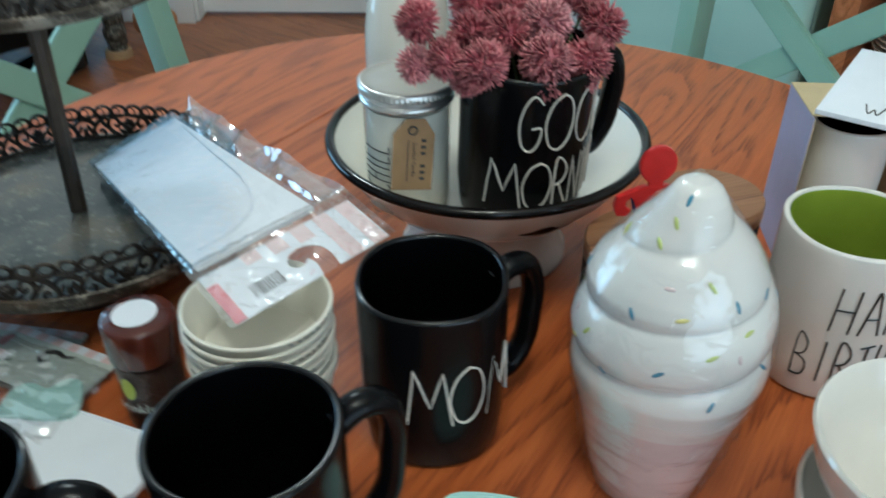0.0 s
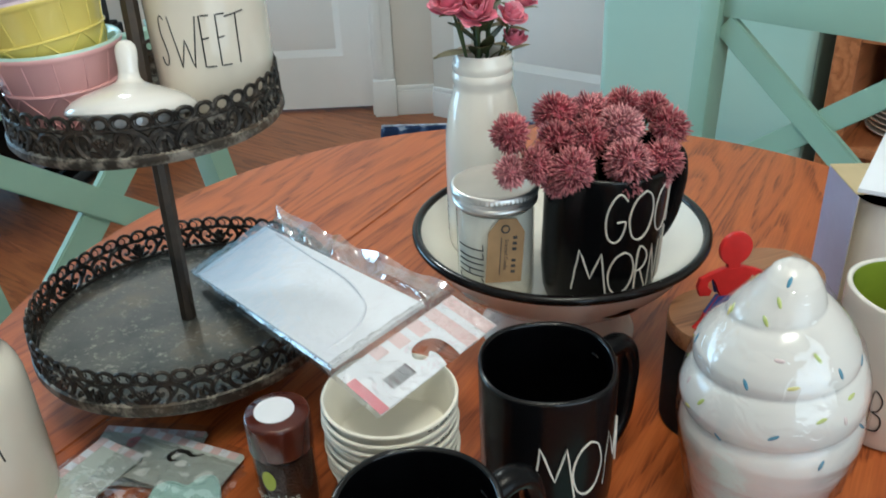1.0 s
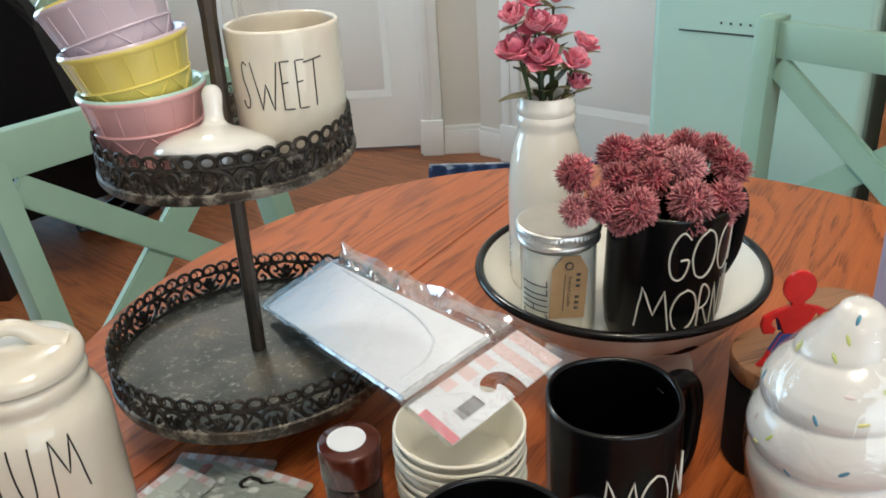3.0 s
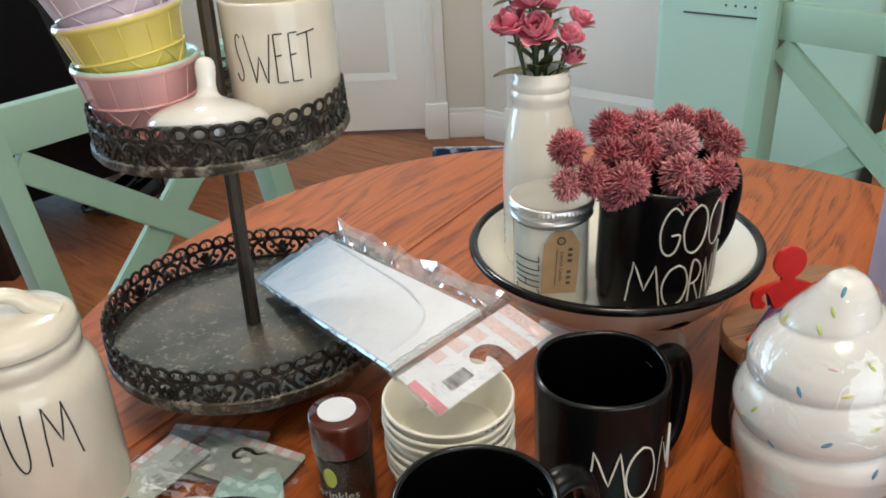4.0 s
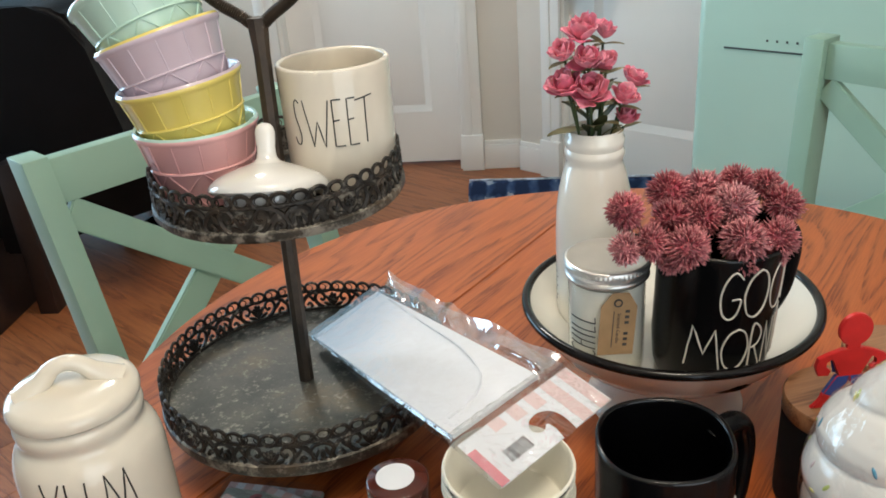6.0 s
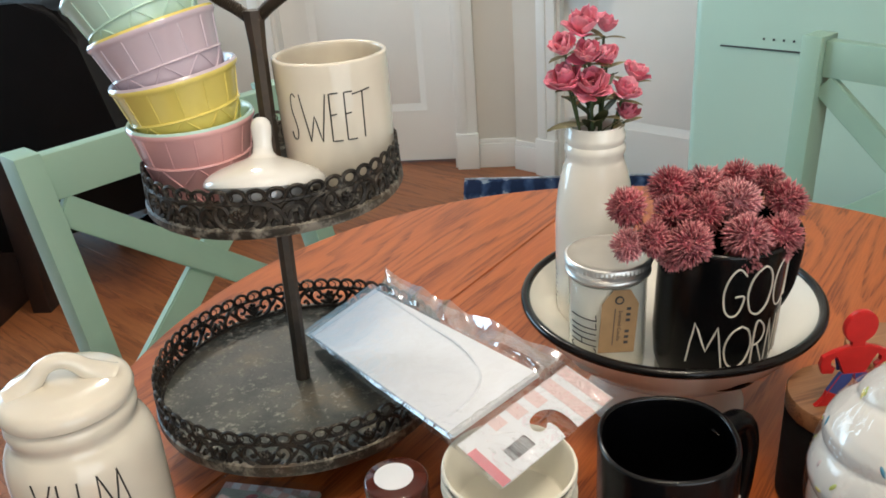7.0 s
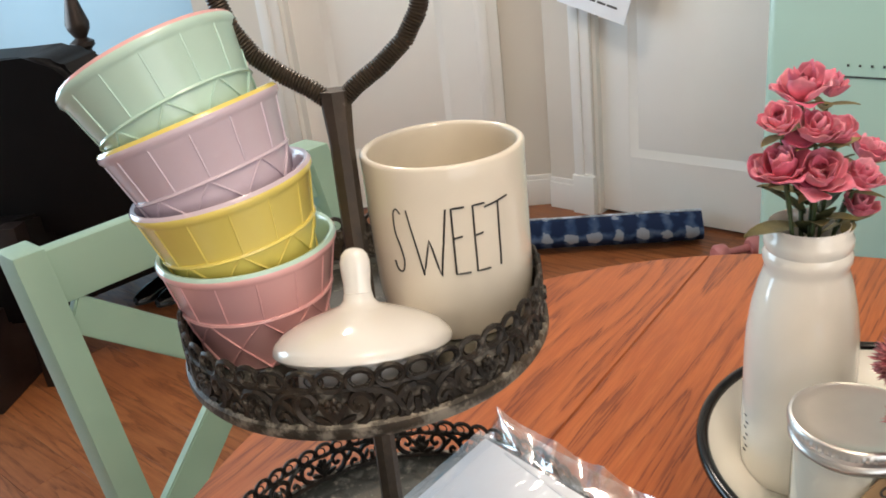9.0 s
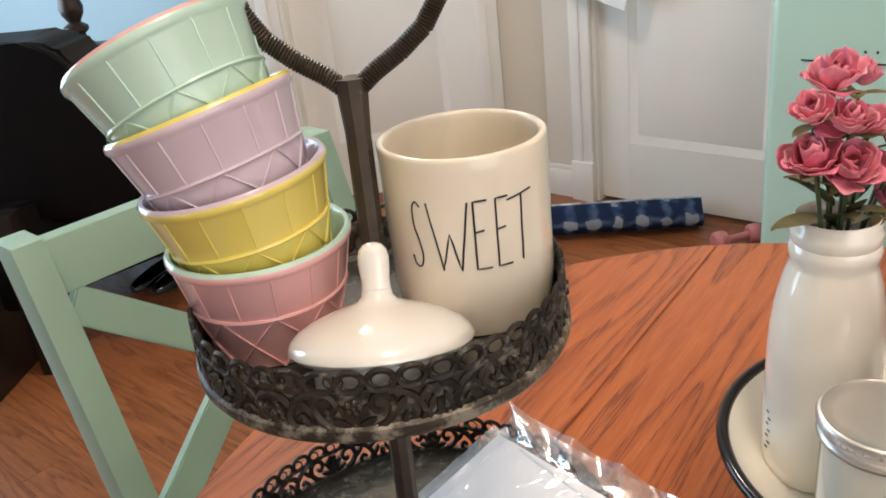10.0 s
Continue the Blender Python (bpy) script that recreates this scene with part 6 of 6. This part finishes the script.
part("seal_mark", slab([(0.007 * math.cos(a), 0.007 * math.sin(a)) for a in [2 * math.pi * i / 20 for i in range(20)]], 0.0011, 0.0014), PINK_PRINT, _p, "round pink logo spot", m=pose(-0.006, -0.020, 0))
bm = bmesh.new()
for _k in range(4):
    box(bm, (0.004 + 0.0042 * _k, -0.026, 0.0011), (0.0068 + 0.0042 * _k, -0.021, 0.0014))
part("printed_mark", bm, INK, _p)


def cutter_shape(m, pts, material, label):
    """Moulded cookie-cutter plate with a raised rounded edge."""
    t = thing("cookie_cutter", m, label, "cookie cutter", "packaged cookie cutters")
    line = smooth_line(pts + pts[:1], 5)[:-1]
    part("plate", slab(line, 0, 0.0045, bevel=0.0012), material, t)
    bm = bmesh.new()
    tube(bm, [(0.985 * x, 0.985 * y, 0.0046) for x, y in line], 0.0011, 6, True)
    part("raised_edge", bm, material, t)


cutter_shape(pose(-0.236, 0.428, TABLE_Z + 0.0145), [(-0.020, -0.026), (-0.019, -0.004), (-0.009, 0.002), (0.004, -0.003), (0.013, 0.006), (0.024, 0.002), (0.027, -0.026)], TEAL_PLASTIC, "aqua plastic cookie cutter in its clear sleeve")
cutter_shape(pose(-0.201, 0.374, TABLE_Z + 0.012), [(-0.037, 0.028), (-0.027, 0.0405), (-0.023, 0.0415), (0.037, 0.0195), (0.041, 0.016), (0.050, -0.029), (-0.015, -0.039), (-0.045, 0.008)], PAPER, "white plastic cookie cutter plate on the table")
cutter_shape(pose(-0.268, 0.392, TABLE_Z + 0.0125), [(-0.03, -0.03), (-0.03, 0.0), (-0.012, 0.018), (0.012, 0.018), (0.03, 0.004), (0.03, -0.03)], PAPER, "white plastic cookie cutter plate with rounded lobes")
cutter_shape(pose(0.055, 0.325, TABLE_Z), [(-0.035, 0.0), (-0.03, 0.028), (-0.012, 0.034), (0.02, 0.028), (0.045, 0.012), (0.04, -0.02), (-0.02, -0.025)], TEAL_PLASTIC, "aqua plastic spatula head lying on the table")


def loose_sleeve(m, w, d, seed):
    """Crumpled clear sleeve lying over the cutters."""
    bm = bmesh.new()
    nx, ny = 30, 24
    g = [[bm.verts.new((w * (i / nx - 0.5), d * (j / ny - 0.5), 0.001 + 0.0034 * (1 - 2 * abs(noise.noise((i * 0.28 + seed, j * 0.28, seed)))))) for j in range(ny + 1)] for i in range(nx + 1)]
    for i in range(nx):
        for j in range(ny):
            bm.faces.new((g[i][j], g[i + 1][j], g[i + 1][j + 1], g[i][j + 1]))
    t = thing("plastic_sleeve", m, "crumpled clear plastic sleeve over the cookie cutters", "package", "packaged cookie cutters")
    edges = [[v.co.copy() for v in g[0]], [v.co.copy() for v in g[-1]], [c[-1].co.copy() for c in g]]
    part("sheet", bm, CRINKLE, t, sharp=180).visible_shadow = False
    # sealed edges, folded double
    for pts in edges:
        bm = bmesh.new()
        a = [bm.verts.new(p + Vector((0.0, 0.0, 0.0004))) for p in pts]
        mid = sum(pts, Vector()) / len(pts)
        out = Vector((mid.x, mid.y, 0)).normalized() * 0.0045
        b = [bm.verts.new(p + out + Vector((0, 0, 0.0016 * noise.noise((i * 0.7, seed, 3.0))))) for i, p in enumerate(pts)]
        for i in range(len(pts) - 1):
            bm.faces.new((a[i], a[i + 1], b[i + 1], b[i]))
        part("sealed_edge", bm, SEAL, t, "silvery heat-sealed edge", sharp=180).visible_shadow = False


loose_sleeve(pose(-0.250, 0.424, TABLE_Z + 0.021, 0, 0, -24), 0.094, 0.062, 3.0)


def cupcake_jar():
    t = thing("cupcake_jar", pose(0.1465, 0.381, TABLE_Z) @ Matrix.Diagonal((1.0, 1.0, 0.98, 1.0)), "white ceramic cupcake jar with colourful sprinkle dashes in shrink wrap", "jar")
    env = lambda z: float(np.interp(z, [0.0, 0.03, 0.06, 0.085, 0.10, 0.12, 0.1426, 0.1525, 0.16, 0.174, 0.182, 0.19, 0.197, 0.2055, 0.209, 0.2105], [0.031, 0.0375, 0.0435, 0.0495, 0.0525, 0.0528, 0.0492, 0.0468, 0.0434, 0.0345, 0.0280, 0.0215, 0.0170, 0.0115, 0.007, 0.001]))
    seg = 96
    bm = bmesh.new()
    rings = []
    for z, k in ((0.0, -0.002), (0.003, 0.0), (0.02, 0.0), (0.04, 0.0), (0.06, 0.0), (0.074, -0.0004), (0.078, -0.0010), (0.084, -0.004)):
        rings.append([bm.verts.new(((env(z) + k) * math.cos(a), (env(z) + k) * math.sin(a), z)) for a in [2 * math.pi * i / seg for i in range(seg)]])
    for a, b in zip(rings, rings[1:]):
        for i in range(seg):
            bm.faces.new((a[i], a[(i + 1) % seg], b[(i + 1) % seg], b[i]))
    bm.faces.new(rings[0])
    part("base_cup", bm, CUPCAKE_PINK, t, "blush pink base")
    # swirled icing: rolls that climb as they go round
    z_low, pitch = 0.0765, 0.034
    zs = np.linspace(z_low, 0.2105, 110)
    bm = bmesh.new()
    rings = []

    def icing(a, z):
        """Radius of the swirl at an angle and height: one roll that climbs a pitch each turn."""
        turn = (z - 0.146 - pitch * (a + 2.0) / (2 * math.pi)) / pitch
        groove = abs(math.sin(math.pi * turn)) ** 0.55
        fade = min(1.0, (0.2105 - z) / 0.020) * min(1.0, max(0.0, z - 0.086) / 0.012)
        return env(z) * (1.012 - (0.105 + 0.10 * max(0, (z - 0.160) / 0.04)) * (1 - groove) * fade)

    for z in zs:
        ring = []
        for i in range(seg):
            a = 2 * math.pi * i / seg
            r = icing(a, z)
            ring.append(bm.verts.new((r * math.cos(a), r * math.sin(a), z)))
        rings.append(ring)
    for a, b in zip(rings, rings[1:]):
        for i in range(seg):
            bm.faces.new((a[i], a[(i + 1) % seg], b[(i + 1) % seg], b[i]))
    bm.faces.new(rings[-1])
    part("icing_lid", bm, CUPCAKE, t, "white swirled icing lid", sharp=180)
    # painted dashes: colour, angle, height, turn
    dashes = [("blue", -132.5, 0.153, 60), ("yellow", -102.5, 0.1566, -15), ("blue", -67, 0.1615, 82), ("green", -58.5, 0.1463, -12), ("green", -83, 0.1382, -20), ("blue", -110, 0.127, -35),
              ("blue", -143.5, 0.1124, 60), ("pink", -113.8, 0.1686, 0), ("green", -84, 0.1707, 60), ("green", -128, 0.1933, 62), ("blue", -120, 0.2035, -82), ("pink", -66, 0.1348, 80),
              ("blue", -78.5, 0.1072, -60), ("green", -137, 0.1832, 50), ("green", -159.4, 0.1287, -60)]
    rnd = random.Random(4)
    for k in range(34):
        dashes.append((("blue", "green", "yellow", "pink")[k % 4], rnd.uniform(-48, 190), rnd.uniform(0.10, 0.195), rnd.uniform(-90, 90)))
    for colour, deg, z, tw in dashes:
        a = radians(deg)
        r, r2 = icing(a, z), icing(a, z + 0.002)
        bm = bmesh.new()
        bmesh.ops.create_uvsphere(bm, u_segments=8, v_segments=5, radius=1.0)
        for v in bm.verts:
            v.co = Vector((v.co.x * 0.0006, v.co.y * (0.0035 if colour != "pink" else 0.0030), v.co.z * 0.0012))
        lean = math.degrees(math.atan2(r - r2, 0.002))
        part("sprinkle_dash", bm, SPRINKLE[colour], t, m=pose(r * math.cos(a), r * math.sin(a), z) @ pose(0, 0, 0, 0, 0, deg) @ pose(0, 0, 0, 0, -lean, 0) @ pose(0, 0, 0, -tw, 0, 0))
    # film shrunk over the jar: tight above, gathered into slanting creases round the base
    bm = bmesh.new()
    n = 120
    rings = []
    for z in [0.001 + 0.0018 * k for k in range(56)] + [0.12, 0.14, 0.16, 0.178, 0.196, 0.2098, 0.2125]:
        ring = []
        for i in range(n):
            a = 2 * math.pi * i / n
            slack = min(1.0, max(0.0, (0.098 - z) / 0.03))
            crease = 1 - 2.6 * abs(noise.noise((math.cos(a) * 1.3, math.sin(a) * 1.3, z * 58 + 0.5 * math.sin(a + 1))))
            r = env(z) + 0.0012 + slack * (0.0012 + 0.0016 * crease + 0.0006 * noise.noise((math.cos(a) * 9, math.sin(a) * 9, z * 160)))
            ring.append(bm.verts.new((r * math.cos(a), r * math.sin(a), z if z < 0.205 else z + 0.001)))
        rings.append(ring)
    for k, (a, b) in enumerate(zip(rings, rings[1:])):
        for i in range(n):
            bm.faces.new((a[i], a[(i + 1) % n], b[(i + 1) % n], b[i])).material_index = 1 if k < 50 else 0
    bm.faces.new(rings[-1])
    f = part("shrink_wrap", bm, [SHRINK, CREASED], t, "tight clear shrink wrap", sharp=180)
    f.visible_shadow = False


cupcake_jar()


def wood_lid_canister(x, y, h, R, label):
    t = thing("lidded_canister", pose(x, y, TABLE_Z), label, "canister", "canisters with wood lids")
    k = h - 0.0145
    part("body", lathe([(0, 0), (R - 0.002, 0), (R - 0.0005, 0.002), (R, 0.006), (R, k - 0.004), (R - 0.0015, k - 0.0005), (0, k - 0.0005)], 56), MATTE_BLACK, t)
    part("lid", lathe([(0, k), (R - 0.0005, k), (R + 0.0005, k + 0.0015), (R + 0.0005, h - 0.0015), (R - 0.0005, h), (0, h)], 56), ACACIA, t, "round acacia wood lid")


wood_lid_canister(0.1575, 0.497, 0.093, 0.0400, "black canister with a round acacia wood lid under the toy")
wood_lid_canister(0.2130, 0.5500, 0.098, 0.0365, "black canister with a round wood lid behind its twin")


def toy_figure():
    """Flat painted cut-out of a standing toy figure."""
    bm = bmesh.new()
    disc = lambda cx, cz, rx, rz: [(cx + rx * math.cos(a), cz + rz * math.sin(a)) for a in [2 * math.pi * i / 24 for i in range(24)]]
    slab(disc(0.0, 0.0640, 0.0125, 0.0130), -0.003, 0.003, 0, bm, 0.0008)
    slab([(-0.0045, 0.046), (-0.005, 0.056), (0.005, 0.056), (0.0045, 0.046)], -0.0026, 0.0026, 0, bm)
    slab([(-0.018, 0.0455), (-0.008, 0.0490), (0.008, 0.0490), (0.018, 0.0455), (0.0125, 0.0380), (0.0085, 0.0265), (-0.0085, 0.0265), (-0.0125, 0.0380)], -0.0028, 0.0028, 0, bm, 0.0006)
    for q in (-1, 1):
        slab([(q * x, z) for x, z in ((0.0165, 0.0462), (0.0255, 0.0420), (0.0270, 0.0350), (0.0245, 0.0280), (0.0165, 0.0275), (0.0150, 0.0320), (0.0195, 0.0345), (0.0195, 0.0390), (0.0135, 0.0425))], -0.0027, 0.0027, 0, bm, 0.0005)
        slab([(q * x, z) for x, z in ((0.0120, 0.0425), (0.0155, 0.0425), (0.0115, 0.0275), (0.0075, 0.0275))], -0.0034, -0.0026, 1, bm)
        slab([(q * x, z) for x, z in ((0.0, 0.0268), (0.0100, 0.0268), (0.0185, 0.0120), (0.0105, 0.0085), (0.0010, 0.0205))], -0.0026, 0.0026, 1, bm, 0.0005)
        slab([(q * x, z) for x, z in ((0.0102, 0.0088), (0.0185, 0.0122), (0.0200, 0.0055), (0.0265, 0.0), (0.0105, 0.0))], -0.0028, 0.0028, 0, bm, 0.0005)
    ob = part("toy_figure", bm, [RED_TOY, BLUE_TOY], m=pose(0.1545, 0.487, TABLE_Z + 0.0932) @ pose(0, 0, 0, 0, 0, 8) @ Matrix.Diagonal((0.93, 0.7, 0.97, 1.0)) @ pose(0, 0, 0, 90, 0, 0))
    tagged(ob, "flat red and blue painted toy figure on the wood lid", "toy")


toy_figure()


def stacked_bowls():
    for z, r, x, y in ((0.0, 0.0600, 0.2620, 0.3010), (0.046, 0.062, 0.2610, 0.3005)):
        h = 0.066
        bm = lathe([(0, 0.002), (0.022, 0.002), (0.024, 0), (0.027, 0.001), (0.028, 0.006), (0.045, 0.022), (0.057, 0.044), (r, h - 0.002), (r - 0.0012, h), (r - 0.0026, h - 0.001), (0.0535, 0.044), (0.042, 0.026), (0.025, 0.012), (0, 0.0105)], 72)
        ob = part("bowl", bm, WHITE_GLAZE, m=pose(x, y, TABLE_Z + z))
        tagged(ob, "plain white ceramic bowl in a stack of two", "bowl", "stacked white bowls")


stacked_bowls()


def mug_box():
    """Open mug carton: lavender side, kraft inside, white lid flap with writing."""
    t = thing("gift_box", pose(0.2965, 0.606, TABLE_Z, 0, 0, -4), "open lavender and kraft mug box with a white lid", "box")
    w, d, h = 0.125, 0.066, 0.130
    part("side_panel", box(bmesh.new(), (0, 0, 0), (0.0012, d, h)), LAVENDER, t, "lavender printed side")
    part("side_panel", box(bmesh.new(), (0.0013, 0.001, 0.001), (0.0022, d, h - 0.001)), BOX_KRAFT, t, "raw kraft inner side")
    part("side_panel", box(bmesh.new(), (w - 0.0012, 0, 0), (w, d, h)), LAVENDER, t)
    # back panel in darker kraft, so its colour carries the box's inner shade
    part("back_panel", box(bmesh.new(), (0.0022, d - 0.0012, 0.001), (w - 0.0013, d, h)), KRAFT, t)
    part("bottom_panel", box(bmesh.new(), (0.0022, 0, 0), (w - 0.0013, d - 0.0013, 0.0011)), BOX_KRAFT, t)
    part("top_flap", box(bmesh.new(), (0.0, 0.004, h + 0.0004), (w, d, h + 0.0014)), BOX_KRAFT, t)
    lid = part("lid_flap", box(bmesh.new(), (0, 0, 0), (w + 0.02, 0.147, 0.004), 0.0006), PAPER, t, "white lid flap", m=pose(0.0015, 0.006, h + 0.0016, 0.4, 0, -30))
    bm = bmesh.new()
    for x, s in ((0.0295, LETTERS["W"]),):
        pts = [tuple(float(q) for q in p.split()) for p in s.split(",")]
        tube(bm, [(x + 0.014 * a, 0.013 + 0.016 * b, 0.0042) for a, b in smooth_line(pts, 4)], 0.0006, 5)
    part("lettering", bm, LETTER_BLACK, lid)
    mug(pose(0.2965, 0.606, TABLE_Z + 0.0015, 0, 0, -4) @ pose(0.043, 0.0335, 0), 0.0320, 0.115, 0, "white mug with a black inside packed in its box", (), BLACK_IN, WHITE_GLAZE)


mug_box()


# ---- floor boards ----
def floor_boards():
    W, L = 0.125, 1.22
    ux, uy = Vector((math.cos(WB), math.sin(WB))), Vector((-math.sin(WB), math.cos(WB)))
    me = finish("plank", box(bmesh.new(), (0.0003, 0.0003, -0.006), (L - 0.0003, W - 0.0003, 0.0), 0.0005, segs=1), FLOOR)
    c = Vector((-0.6, 2.2))
    rnd = random.Random(11)
    for j in range(-46, 47):
        off = rnd.uniform(0, L)
        for i in range(-7, 8):
            p = c + ux * (i * L + off) + uy * (j * W)
            q = p + ux * L
            if not all(X0 - 0.09 < e.x < X1 + 0.09 and Y0 - 0.09 < e.y < Y1 + 0.09 for e in (p, q, p + uy * W, q + uy * W)):
                continue
            m = Matrix.Translation((p.x, p.y, 0)) @ pose(0, 0, 0, 0, 0, -37)
            ob = new("plank", me)
            ob.parent = floor
            ob.matrix_basis = m


floor_boards()
